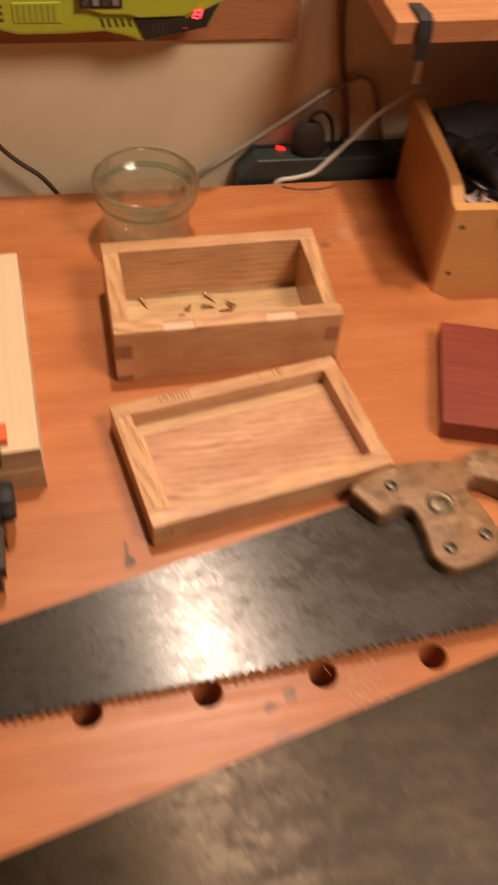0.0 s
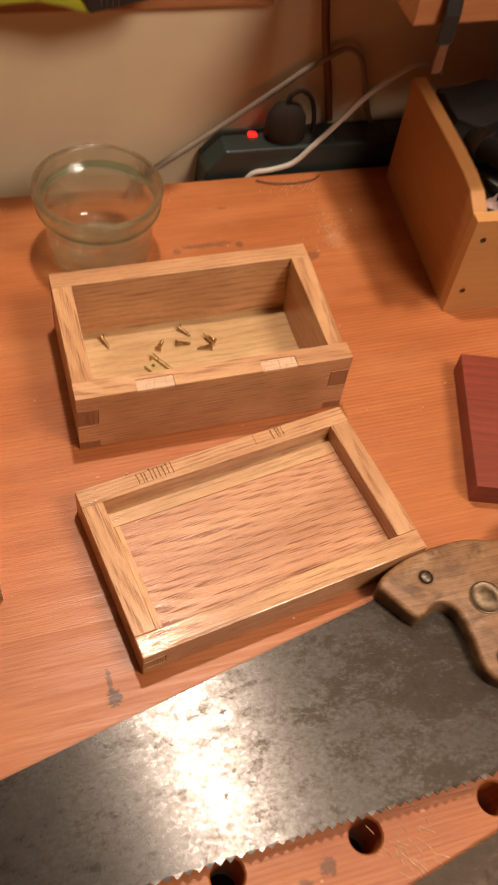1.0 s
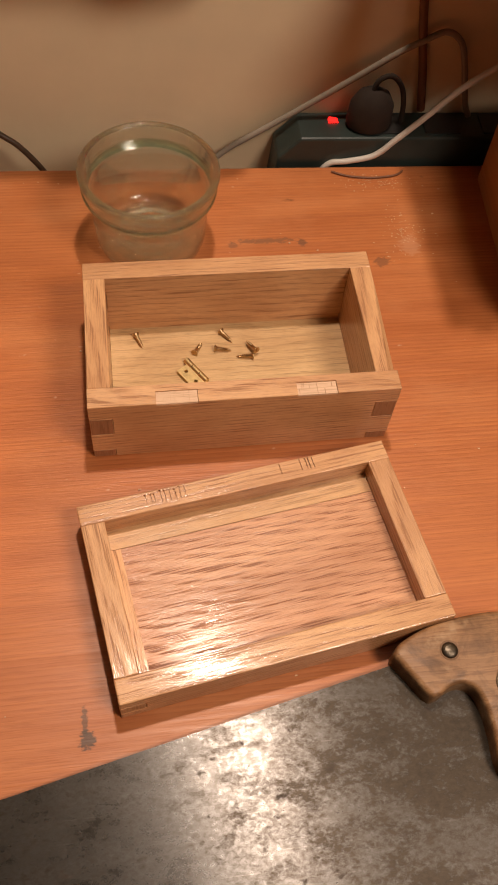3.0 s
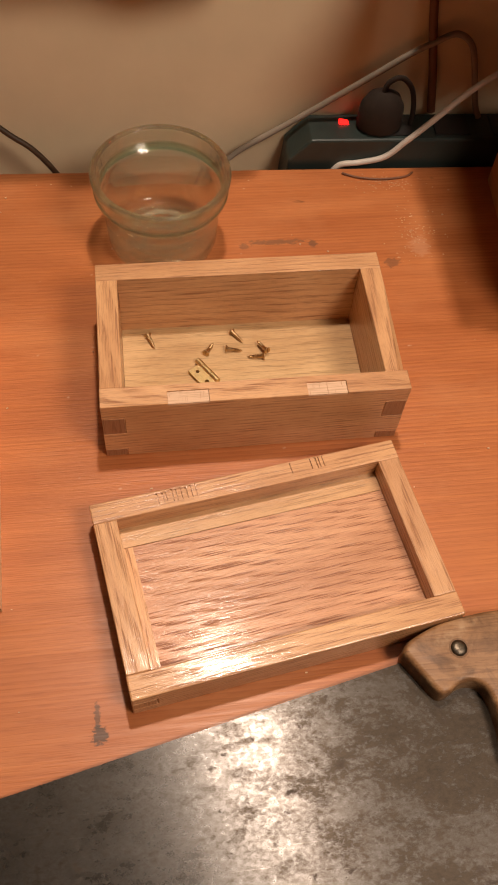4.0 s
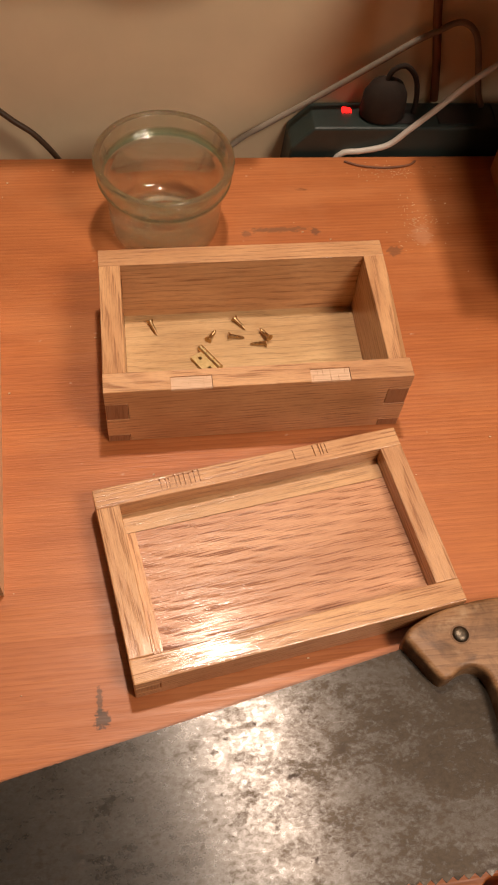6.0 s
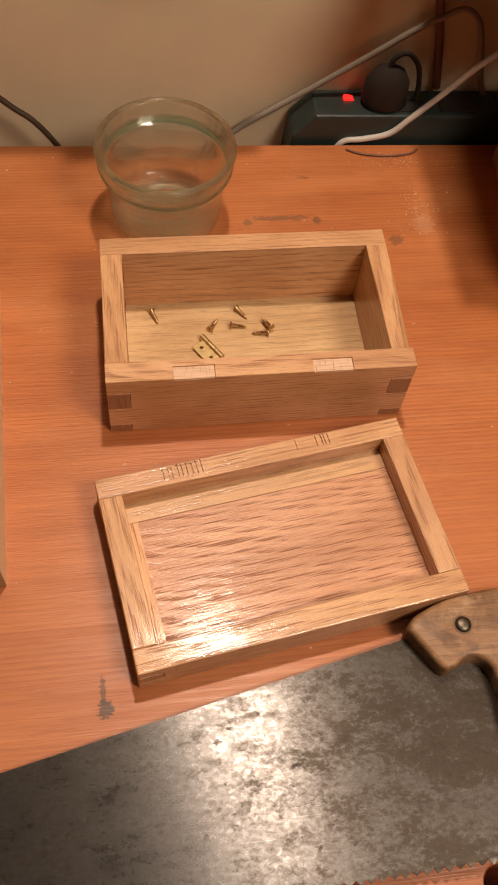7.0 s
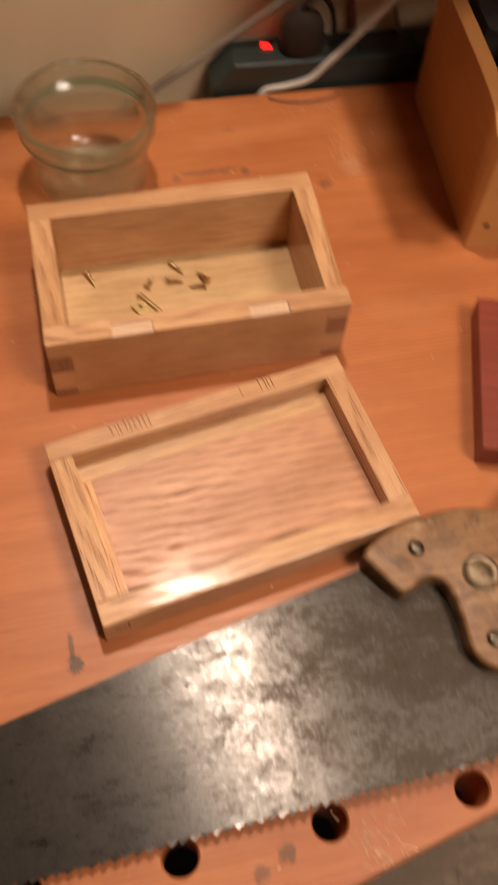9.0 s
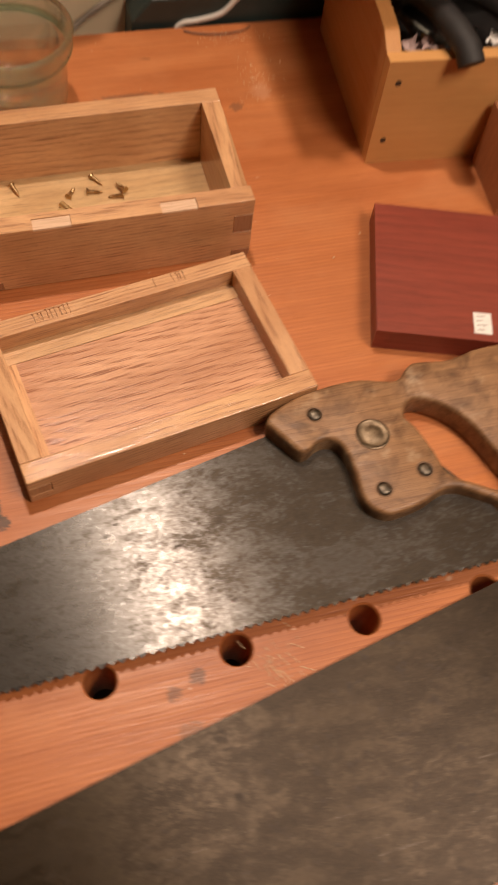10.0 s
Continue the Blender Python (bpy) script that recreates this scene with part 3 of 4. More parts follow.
for x0 in (0, W - T):
    side = prism([(y + T, z) for y, z in finger_outline(D - 2 * T, H - S, short_cuts)], x0 + S, x0 + T - S, "x")
    board = part("side_board", side, (OAK_Y, OAK_END), oak_box, soft=0.0003, steps=1, end=1)
# the last board is planed off along its outer top edge, more towards the front
wedge = bmesh.new()
ends = [[wedge.verts.new(q) for q in ((W - a, y, H + 0.0003), (W + 0.0003, y, H - b), (W + 0.004, y, H + 0.004))] for y, a, b in ((T - 0.001, 0.0065, 0.0070), (D - T - 0.008, 0.0004, 0.0004))]
wedge.faces.new(ends[0])
wedge.faces.new(ends[1][::-1])
for k in range(3):
    wedge.faces.new((ends[0][k], ends[1][k], ends[1][(k + 1) % 3], ends[0][(k + 1) % 3]))
carve(board, wedge)
part("bottom_panel", boxed((T, W - T, T, D - T, 0.0004, 0.004)), FLOOR_PLY, oak_box, "pale straight-grained oak bottom panel")
MORTISES = ((0.0415, 0.0675), (0.1295, 0.1550))
carve(front, boxed(*((a, b, -0.01, 0.0095, H - 0.0020, H + 0.01) for a, b in MORTISES)))
for a, b in MORTISES:
    rng = random.Random(int(a * 1e4))
    slab = part("hinge_mortise", boxed((a + 0.0002, b - 0.0002, 0.0003, 0.0093, H - 0.0021, H - 0.0008)), RAW_OAK, oak_box, "freshly chiselled pale hinge recess")
    scores = bmesh.new()
    x = a + 0.0012
    while x < b - 0.001:
        y0, y1 = rng.choice(((-0.001, 0.0046), (0.0052, 0.0105), (-0.001, 0.0105)))
        box(scores, x, x + rng.uniform(0.00018, 0.00036), y0, y1, H - 0.0013, H + 0.001)
        x += rng.choice((0.0012, 0.0020, 0.0034, 0.0048))
    carve(slab, scores)

# ---- lid ----
LD, LH, LW = 0.1230, 0.026, 0.1980
lid = thing("box_lid", pose(0.0092, -0.1712, 0, 0, 0, 9.2), "oak box lid lying upside down with a framed panel", "box lid")
lid_long = [(0.0004, 0.0085, 0), (0.0085, 0.0175, T), (0.0175, LH, 0)]
lid_short = [(0.0004, 0.0085, 0), (0.0085, 0.0175, -T), (0.0175, LH, 0)]
part("front_rail", prism(finger_outline(LW, LH, lid_long), 0, T, "y"), (OAK_X, OAK_JOINT), lid, soft=0.0009, steps=2, end=0)
rail = part("back_rail", prism(finger_outline(LW, LH, lid_long), LD - T + 0.001, LD, "y"), (OAK_X, OAK_JOINT), lid, soft=0.0006, steps=2, end=0)
for x0 in (0, LW - T):
    side = prism([(y + T, z) for y, z in finger_outline(LD - 2 * T + 0.001, LH - S, lid_short)], x0 + S, x0 + T - S, "x")
    part("side_rail", side, (OAK_Y, OAK_JOINT), lid, soft=0.0006, steps=2, end=1)
part("panel", boxed((T, LW - T, T, LD - T - 0.0125, 0.002, 0.0115)), OAK_PANEL, lid, "reddish flat-sawn oak panel", soft=0.0004, steps=1)
part("panel_strip", boxed((T, LW - T, LD - T - 0.0122, LD - T + 0.001, 0.002, 0.0118)), OAK_STRIP, lid, "pale straight-grained oak strip", soft=0.0004, steps=1)
part("panel_edge", boxed((T, T + 0.006, T + 0.0004, LD - T - 0.0126, 0.0105, 0.0120)), OAK_Y, lid, soft=0.0003, steps=1)
cuts = bmesh.new()
rng = random.Random(5)
for k in range(9):
    x = 0.0405 + 0.0031 * k + rng.uniform(-0.0005, 0.0005)
    box(cuts, x, x + rng.uniform(0.0006, 0.0013), LD - 0.0098, LD - 0.0006 - rng.uniform(0, 0.002), LH - 0.0012, LH + 0.01)
for x, w in ((0.1275, 0.0004), (0.1405, 0.0009), (0.1440, 0.0012), (0.1462, 0.0008), (0.1490, 0.0005)):
    box(cuts, x, x + w, LD - 0.0088, LD - 0.0010, LH - 0.0012, LH + 0.01)
carve(rail, cuts)

# ---- brass screws and hinge in the box ----
FLOOR_Z = 0.004
SCREW = turned([(0, 0.0), (0.0026, 0.0), (0.0027, 0.0003), (0.00135, 0.0019), (0.0013, 0.0055), (0.00105, 0.0058), (0.0014, 0.0064), (0.00105, 0.0070), (0.0014, 0.0076),
                (0.00100, 0.0082), (0.0013, 0.0088), (0.00090, 0.0094), (0.0011, 0.0100), (0.0007, 0.0108), (0.0002, 0.0122), (0, 0.0123)], 16)
screw_ob = finish("screw", SCREW, OLD_BRASS, smooth=True)
carve(screw_ob, boxed((-0.0004, 0.0004, -0.004, 0.004, -0.002, 0.0007)))
screw_me = screw_ob.data
bpy.data.objects.remove(screw_ob)
for (hx, hy), (tx, ty), lift in (((0.0325, 0.0955), (0.0370, 0.0835), 0), ((0.0725, 0.0755), (0.0790, 0.0855), 0), ((0.0872, 0.0790), (0.0985, 0.0775), 0),
                                 ((0.0930, 0.0945), (0.1008, 0.0845), 0), ((0.1142, 0.0705), (0.1020, 0.0715), 0), ((0.1165, 0.0730), (0.1110, 0.0825), 0.0022)):
    ob = new("screw", screw_me)
    way = Vector((tx - hx, ty - hy, -0.0014)).normalized()
    ob.matrix_world = Matrix.Translation((hx, hy, FLOOR_Z + 0.0027 + lift)) @ way.to_track_quat("Z", "Y").to_matrix().to_4x4()
    tagged(ob, "small brass countersunk wood screw lying in the box", "screw", "screws in the box")

hinge = thing("hinge", pose(0.0655, 0.0700, FLOOR_Z, 0, 0, -56), "small folded brass butt hinge lying in the box", "hinge")
for z in (0.0002, 0.0022):
    leaf = part("leaf", boxed((0.0040, 0.0235, -0.0105, -0.0008, z, z + 0.0010)), BRASS, hinge, soft=0.0002, steps=1)
    bm = bmesh.new()
    for x in (0.0085, 0.0190):
        peg = turned([(0, -0.002), (0.0014, -0.002), (0.0014, 0.006), (0, 0.006)], 16)
        peg.transform(Matrix.Translation((x, -0.0058, 0)))
        me = bpy.data.meshes.new("peg")
        peg.to_mesh(me)
        bm.from_mesh(me)
        peg.free()
        bpy.data.meshes.remove(me)
    carve(leaf, bm)
for k in range(3):
    bm = turned([(0, 0), (0.0020, 0), (0.0023, 0.0003), (0.0023, 0.0072), (0.0020, 0.0075), (0, 0.0076)], 20)
    bm.transform(Matrix.Translation((0.0002 + 0.0078 * k, 0.0006, 0.0024)) @ pose(0, 0, 0, 0, 90, 0))
    part("knuckle", bm, BRASS, hinge, smooth=True)

# ---- glass bowl ----
PROFILE = [(0.0, 0.0040), (0.028, 0.0036), (0.031, 0.0008), (0.036, 0.0004), (0.0398, 0.0034), (0.0416, 0.0100), (0.0428, 0.0290), (0.0438, 0.0490), (0.0452, 0.0510), (0.0480, 0.0520),
           (0.0490, 0.0545), (0.0498, 0.0630), (0.0508, 0.0668), (0.0510, 0.0684), (0.0500, 0.0700), (0.0482, 0.0705), (0.0464, 0.0698), (0.0456, 0.0680), (0.0449, 0.0590), (0.0443, 0.0550),
           (0.0434, 0.0534), (0.0420, 0.0527), (0.0412, 0.0516), (0.0408, 0.0480), (0.0402, 0.0330), (0.0392, 0.0190), (0.0380, 0.0148), (0.0358, 0.0116), (0.0315, 0.0095), (0.0250, 0.0084), (0.0, 0.0078)]
bowl = thing("glass_bowl", pose(0.0500, 0.1935, 0.0003), "small clear greenish glass bowl standing empty on the bench", "bowl")
part("body", turned(PROFILE, 96), GLASS, bowl, smooth=True)
part("ridge", turned([(0.0452, 0.0507), (0.0481, 0.0515), (0.0493, 0.0536), (0.0495, 0.0556), (0.0488, 0.0550), (0.0470, 0.0526)], 96, True), GREEN_GLASS, bowl, "green-tinted edge under the collar", smooth=True)
part("foot", turned([(0.0320, 0.0004), (0.0365, 0.0010), (0.0370, 0.0026), (0.0325, 0.0018)], 96, True), GLASS, bowl, smooth=True)
part("rim", turned([(0.0460, 0.0692), (0.0472, 0.0704), (0.0492, 0.0708), (0.0508, 0.0696), (0.0511, 0.0680), (0.0492, 0.0690)], 96, True), GLASS, bowl, "thick rounded rim", smooth=True)
# embossed rings; their pale veil paints the bright caustics in the base
for r0, knobs in ((0.0235, 26), (0.0150, 17)):
    mark = turned([(r0 - 0.0022, 0.0076), (r0 - 0.0012, 0.0098), (r0 + 0.0010, 0.0101), (r0 + 0.0022, 0.0076)], 96, True)
    for v in mark.verts:
        if v.co.z > 0.009:
            v.co.z += 0.0011 * noise.noise(Vector((v.co.x, v.co.y, 0)) * 260) + 0.0006 * math.sin(knobs * math.atan2(v.co.y, v.co.x))
    part("base_ring", mark, BASE_GLASS, bowl, "uneven embossed ring in the bowl's base, paled for caustic light", smooth=True)

# ---- hand saws ----
def blade(name, back, teeth, z0, z1, mat, parent, pitch, depth):
    """A saw plate between a back line and a toothed line, each from toe to heel; it rises from z0 at the toe to z1 at the heel."""
    (bx0, by0), (bx1, by1) = back
    (tx0, ty0), (tx1, ty1) = teeth
    bm = bmesh.new()
    n = int((tx1 - tx0) / pitch)
    thick = 0.0009

    def level(x, v=0.5):
        """Height of the plate; v runs from the teeth to the back. It twists a little towards the heel, the teeth higher."""
        s = max(0.0, min(1.0, (x - tx0) / (tx1 - tx0)))
        return z0 + (z1 - z0) * (0.4 * s + 0.6 * s * s) + 0.0080 * min(s, 1 - s * 0.35) * (0.5 - v)

    rng = random.Random(name)
    cols = []
    for k in range(n + 1):
        s = k / n
        x, y = tx0 + (tx1 - tx0) * s, ty0 + (ty1 - ty0) * s
        b = Vector((bx0 + (bx1 - bx0) * s, by0 + (by1 - by0) * s))
        cols.append((Vector((x, y)), b))
    rows = 7
    lower, upper = [], []
    for root, b in cols:
        lo, up = [], []
        for r in range(rows):
            q = root.lerp(b, r / (rows - 1))
            lo.append(bm.verts.new((q.x, q.y, level(q.x, r / (rows - 1)))))
            up.append(bm.verts.new((q.x, q.y, level(q.x, r / (rows - 1)) + thick)))
        lower.append(lo)
        upper.append(up)
    for k in range(n):
        for r in range(rows - 1):
            bm.faces.new((upper[k][r], upper[k + 1][r], upper[k + 1][r + 1], upper[k][r + 1]))
            bm.faces.new((lower[k][r], lower[k][r + 1], lower[k + 1][r + 1], lower[k + 1][r]))
        bm.faces.new((lower[k][-1], upper[k][-1], upper[k + 1][-1], lower[k + 1][-1]))
        # one tooth, set a little up or down by turns
        a, c = cols[k][0], cols[k + 1][0]
        tip = a.lerp(c, 0.35 + rng.uniform(-0.06, 0.06)) + Vector((0, -depth * rng.uniform(0.85, 1.1)))
        bend = 0.0004 * (1 if k % 2 else -0.6)
        t0, t1 = bm.verts.new((tip.x, tip.y, level(tip.x, 0) + bend)), bm.verts.new((tip.x, tip.y, level(tip.x, 0) + thick + bend))
        bm.faces.new((upper[k][0], t1, upper[k + 1][0]))
        bm.faces.new((lower[k][0], lower[k + 1][0], t0))
        bm.faces.new((upper[k][0], lower[k][0], t0, t1))
        bm.faces.new((t1, t0, lower[k + 1][0], upper[k + 1][0]))
    for k in (0, n):
        for r in range(rows - 1):
            bm.faces.new((upper[k][r], upper[k][r + 1], lower[k][r + 1], lower[k][r]))
    bmesh.ops.recalc_face_normals(bm, faces=bm.faces)
    return part("blade", bm, mat, parent, "dark stained steel saw plate with coarse teeth")


GRIP = [(0.1645, -0.1565), (0.1705, -0.1500), (0.1880, -0.1425), (0.2030, -0.1395), (0.2200, -0.1375), (0.2370, -0.1380), (0.2550, -0.1430), (0.2630, -0.1415), (0.2700, -0.1350), (0.2780, -0.1320),
        (0.2990, -0.1345), (0.3110, -0.1325), (0.3230, -0.1300), (0.3440, -0.1300), (0.3640, -0.1400), (0.3760, -0.1700), (0.3720, -0.2100), (0.3640, -0.2450), (0.3560, -0.2680), (0.3360, -0.2700), (0.3160, -0.2570),
        (0.2940, -0.2430), (0.2760, -0.2310), (0.2670, -0.2280), (0.2590, -0.2290), (0.2460, -0.2340), (0.2330, -0.2365), (0.2220, -0.2370), (0.2130, -0.2310), (0.2090, -0.2210), (0.2098, -0.2050),
        (0.2090, -0.1900), (0.2060, -0.1810), (0.2000, -0.1775), (0.1930, -0.1785), (0.1855, -0.1826), (0.1795, -0.1822), (0.1720, -0.1705), (0.1662, -0.1610)]
OPENING = [(0.2555, -0.1715), (0.2610, -0.1620), (0.2710, -0.1600), (0.2860, -0.1700), (0.2970, -0.1840), (0.3030, -0.2000), (0.3100, -0.2200), (0.3140, -0.2380), (0.3080, -0.2420), (0.2960, -0.2355), (0.2830, -0.2275),
           (0.2700, -0.2180), (0.2650, -0.1970), (0.2600, -0.1800)]


def saw_handle(parent, dx, dy, z, mat):
    """A closed handle with rounded edges, sawn from one board."""
    outer = smooth_loop([(x + dx, y + dy) for x, y in GRIP])[::-1]
    inner = smooth_loop([(x + dx, y + dy) for x, y in OPENING])
    bm = bmesh.new()
    levels = ((0.0030, -0.0110), (0.0013, -0.0104), (0.0004, -0.0092), (0, -0.007), (0, 0.007), (0.0004, 0.0092), (0.0013, 0.0104), (0.0030, 0.0110))
    caps = []
    for loop in (outer, inner):
        rings = [[bm.verts.new((q.x, q.y, z + h)) for q in inset(loop, d)] for d, h in levels]
        for a, b in zip(rings, rings[1:]):
            for k in range(len(a)):
                bm.faces.new((a[k], a[(k + 1) % len(a)], b[(k + 1) % len(a)], b[k]))
        caps.append((rings[0], rings[-1]))
    for at in (0, 1):
        edges = []
        for pair in caps:
            ring = pair[at]
            edges += [bm.edges.get((ring[k], ring[(k + 1) % len(ring)])) for k in range(len(ring))]
        bmesh.ops.triangle_fill(bm, edges=edges, use_beauty=True)
    bmesh.ops.recalc_face_normals(bm, faces=bm.faces)
    handle = part("handle", bm, mat, parent, "worn brown wooden closed saw handle", smooth=True)
    # brass nuts in flush dark rings that paint their dimples' shade, and the larger medallion
    for x, y, r, name in ((0.1965, -0.1585, 0.0048, "saw_nut"), (0.2240, -0.2200, 0.0048, "saw_nut"), (0.2545, -0.2125, 0.0048, "saw_nut"), (0.2295, -0.1808, 0.0112, "medallion")):
        at = Matrix.Translation((x + dx, y + dy, z + 0.0110))
        ring = turned([(r * 1.02, -0.001), (r * 1.20, -0.001), (r * 1.22, 0.0002), (r * 1.02, 0.0001)], 28, True)
        ring.transform(at)
        if r < 0.006:
            part("nut_shade", ring, DIMPLE_SHADE, handle)
            dome = turned([(r, -0.001), (r, 0.0002), (r * 0.85, 0.0011), (r * 0.5, 0.0017), (0, 0.0019)], 28)
        else:
            ring.free()
            dome = turned([(r, -0.001), (r, 0.0006), (r * 0.93, 0.0010), (r * 0.86, 0.0004), (r * 0.5, 0.0005), (r * 0.42, 0.0010), (r * 0.2, 0.0009), (0, 0.0012)], 40)
        dome.transform(at)
        part(name, dome, STEEL if r < 0.006 else MEDAL, handle, "domed metal saw nut" if r < 0.006 else "round embossed metal medallion", smooth=True)
    return handle


saw = thing("hand_saw", pose(0, 0, 0), "old hand saw with a stained steel blade and wooden handle", "hand saw", "hand saws")
blade("near", ((-0.262, -0.2530), (0.235, -0.1434)), ((-0.262, -0.2915), (0.312, -0.2765)), 0.0022, 0.0112, PLATE, saw, 0.0058, 0.0026)
saw_handle(saw, 0, 0, 0.0114, APPLE)
saw_2 = thing("hand_saw", pose(0, 0, 0), "second old hand saw with a brown stained blade on the bench", "hand saw", "hand saws")
blade("far", ((-0.300, -0.4130), (0.560, -0.2290)), ((-0.300, -0.4720), (0.560, -0.4250)), 0.0026, 0.0112, PLATE_2, saw_2, 0.0058, 0.0026)
saw_handle(saw_2, 0.340, -0.130, 0.0114, APPLE)

# ---- red block, pale block, clamp ----
red = thing("hardwood_block", pose(0.2605, -0.1005, 0, 0, 0, -18.3), "dark red hardwood block with a small white sticker", "wood block")
part("board", boxed((0, 0.21, 0, 0.1215, 0, 0.0205)), PADAUK, red, soft=0.0006)
label = part("sticker", boxed((0.0700, 0.0830, 0.0060, 0.0245, 0.0205, 0.0208)), PAPER, red, "small white paper sticker with faded marks")
for k, w in enumerate((0.006, 0.004, 0.007, 0.005)):
    part("printed_mark", boxed((0.0725, 0.0725 + w, 0.0210 - 0.0040 * k, 0.0217 - 0.0040 * k, 0.0208, 0.02085)), INK, label)

pale = thing("pale_block", pose(-0.0655, -0.1020, 0, 0, 0, 2.3), "thick pale softwood block of two glued layers", "wood block")
part("upper_layer", boxed((-0.15, 0, 0, 0.228, 0.0242, 0.047)), (PINE, PINE_END), pale, soft=0.0012, end=1)
part("lower_layer", boxed((-0.15, 0.0002, -0.0006, 0.228, 0.0, 0.0240)), (PINE, PINE_END), pale, soft=0.0012, end=1)

clamp = thing("clamp", pose(-0.1065, -0.1060, 0, 0, 0, 2), "black plastic clamp with an orange pad beside the pale block", "clamp")
part("bar", boxed((-0.014, 0.0080, -0.087, -0.014, 0.020, 0.034)), BLACK, clamp, soft=0.002)
part("jaw", boxed((-0.030, 0.008, -0.050, -0.004, 0.0, 0.050)), BLACK, clamp, soft=0.004)
part("foot", boxed((-0.024, 0.003, -0.086, -0.073, 0.0, 0.0205)), BLACK, clamp, soft=0.003)
knob = turned([(0, 0), (0.013, 0), (0.0152, 0.003), (0.0152, 0.010), (0.013, 0.013), (0, 0.013)], 20)
for v in knob.verts:
    around = math.atan2(v.co.y, v.co.x)
    v.co.x *= 1 + 0.05 * math.cos(10 * around)
    v.co.y *= 1 + 0.05 * math.cos(10 * around)
knob.transform(Matrix.Translation((0.0050, -0.029, 0.030)) @ pose(0, 0, 0, 0, 90, 0))
part("knob", knob, RUBBER, clamp, smooth=True)
part("arm", boxed((-0.024, 0.013, -0.010, 0.010, 0.0475, 0.056)), BLACK, clamp, soft=0.002)
part("pad", boxed((-0.020, 0.0185, 0.0102, 0.026, 0.0475, 0.054)), ORANGE, clamp, "bright orange plastic jaw pad", soft=0.002)

side_block = finish("brown_block", boxed((0, 0.09, 0, 0.062, 0, 0.060)), CLEAT_WOOD, soft=0.0008)
side_block.matrix_world = pose(0.4020, 0.0030, 0, 0, 0, -4.6)
tagged(side_block, "brown wooden block standing against the tool tray", "wood block")

# ---- tool tray ----
tray = thing("tool_tray", pose(0.3155, 0.0770, 0, 0, 0, -4.6), "varnished birch tool tray with raised sides, full of tools", "tool tray")
TW, TD = 0.24, 0.172
PROFILE_SIDE = [(0.0112, 0), (TD, 0), (TD, 0.1045), (0.150, 0.1050), (0.110, 0.1065), (0.070, 0.1075), (0.045, 0.1072), (0.025, 0.1045), (0.0112, 0.0965)]
for x0 in (0, TW - 0.012):
    part("side_panel", prism(PROFILE_SIDE, x0, x0 + 0.012, "x"), BIRCH_SIDE, tray, soft=0.0008)
face = part("front_panel", boxed((0, TW, 0.0, 0.011, 0.0, 0.0965)), BIRCH, tray, soft=0.0008)
part("back_panel", boxed((0.0122, TW - 0.0122, TD - 0.011, TD, 0.0, 0.052)), BIRCH, tray, soft=0.0008)
part("bottom_panel", boxed((0.0122, TW - 0.0122, 0.0112, TD - 0.0112, 0.0, 0.008)), BIRCH, tray)
for x in (0.0105, TW - 0.0105):
    for z in (0.0235, 0.0775):
        bm = turned([(0, -0.0008), (0.0024, -0.0008), (0.0025, 0.0002), (0.0012, 0.0003), (0.0009, 0.0001), (0, 0.0001)], 16)
        bm.transform(Matrix.Translation((x, 0.0, z)) @ pose(0, 0, 0, 90, 0, 0))
        part("screw_head", bm, CUT, face, "dark sunk screw head", smooth=True)
TRAY = tray.matrix_world.copy()


def in_tray(x, y, z, rx=0, ry=0, rz=0):
    return TRAY @ pose(x, y, z, rx, ry, rz)


def tube(points, radius, sides=10, taper=1.0):
    """A tapered round bar through the points."""
    p = [Vector(q) for q in points]
    bm = bmesh.new()
    rings = []
    for i, q in enumerate(p):
        way = (p[min(i + 1, len(p) - 1)] - p[max(i - 1, 0)]).normalized()
        side = way.cross(Vector((0.2, 0.3, 0.93))).normalized()
        up = side.cross(way)
        r = radius * (1 + (taper - 1) * i / (len(p) - 1))
        rings.append([bm.verts.new(q + r * (math.cos(2 * math.pi * k / sides) * side + math.sin(2 * math.pi * k / sides) * up)) for k in range(sides)])
    for a, b in zip(rings, rings[1:]):
        for k in range(sides):
            bm.faces.new((a[k], a[(k + 1) % sides], b[(k + 1) % sides], b[k]))
    bm.faces.new(rings[0][::-1])
    bm.faces.new(rings[-1])
    bmesh.ops.recalc_face_normals(bm, faces=bm.faces)
    return bm


# black-handled pliers that hang over the tray's front
pliers = thing("pliers", in_tray(0, 0, 0), "pliers with thick black rubber grips hanging over the tray front", "pliers")
part("grip", tube([(0.040, 0.090, 0.094), (0.042, 0.065, 0.104), (0.046, 0.040, 0.109), (0.052, 0.014, 0.1095), (0.056, -0.001, 0.107), (0.0575, -0.009, 0.102), (0.058, -0.0115, 0.100)], 0.0100, 14, 1.0), RUBBER, pliers, "black rubber grip", smooth=True)
part("grip", tube([(0.044, 0.092, 0.094), (0.060, 0.078, 0.106), (0.078, 0.060, 0.112), (0.094, 0.042, 0.112), (0.106, 0.026, 0.108)], 0.0105, 14, 1.05), RUBBER, pliers, "black rubber grip", smooth=True)
part("jaw", tube([(0.042, 0.088, 0.094), (0.036, 0.110, 0.092), (0.030, 0.140, 0.088)], 0.014, 12, 0.4), DARK_STEEL, pliers, smooth=True)
tape = finish("tape_roll", turned([(0.020, 0), (0.034, 0), (0.034, 0.019), (0.020, 0.019)], 40, True), RUBBER, soft=0.0008)
tape.matrix_world = in_tray(0.105, 0.125, 0.075, 18, 10, 0)
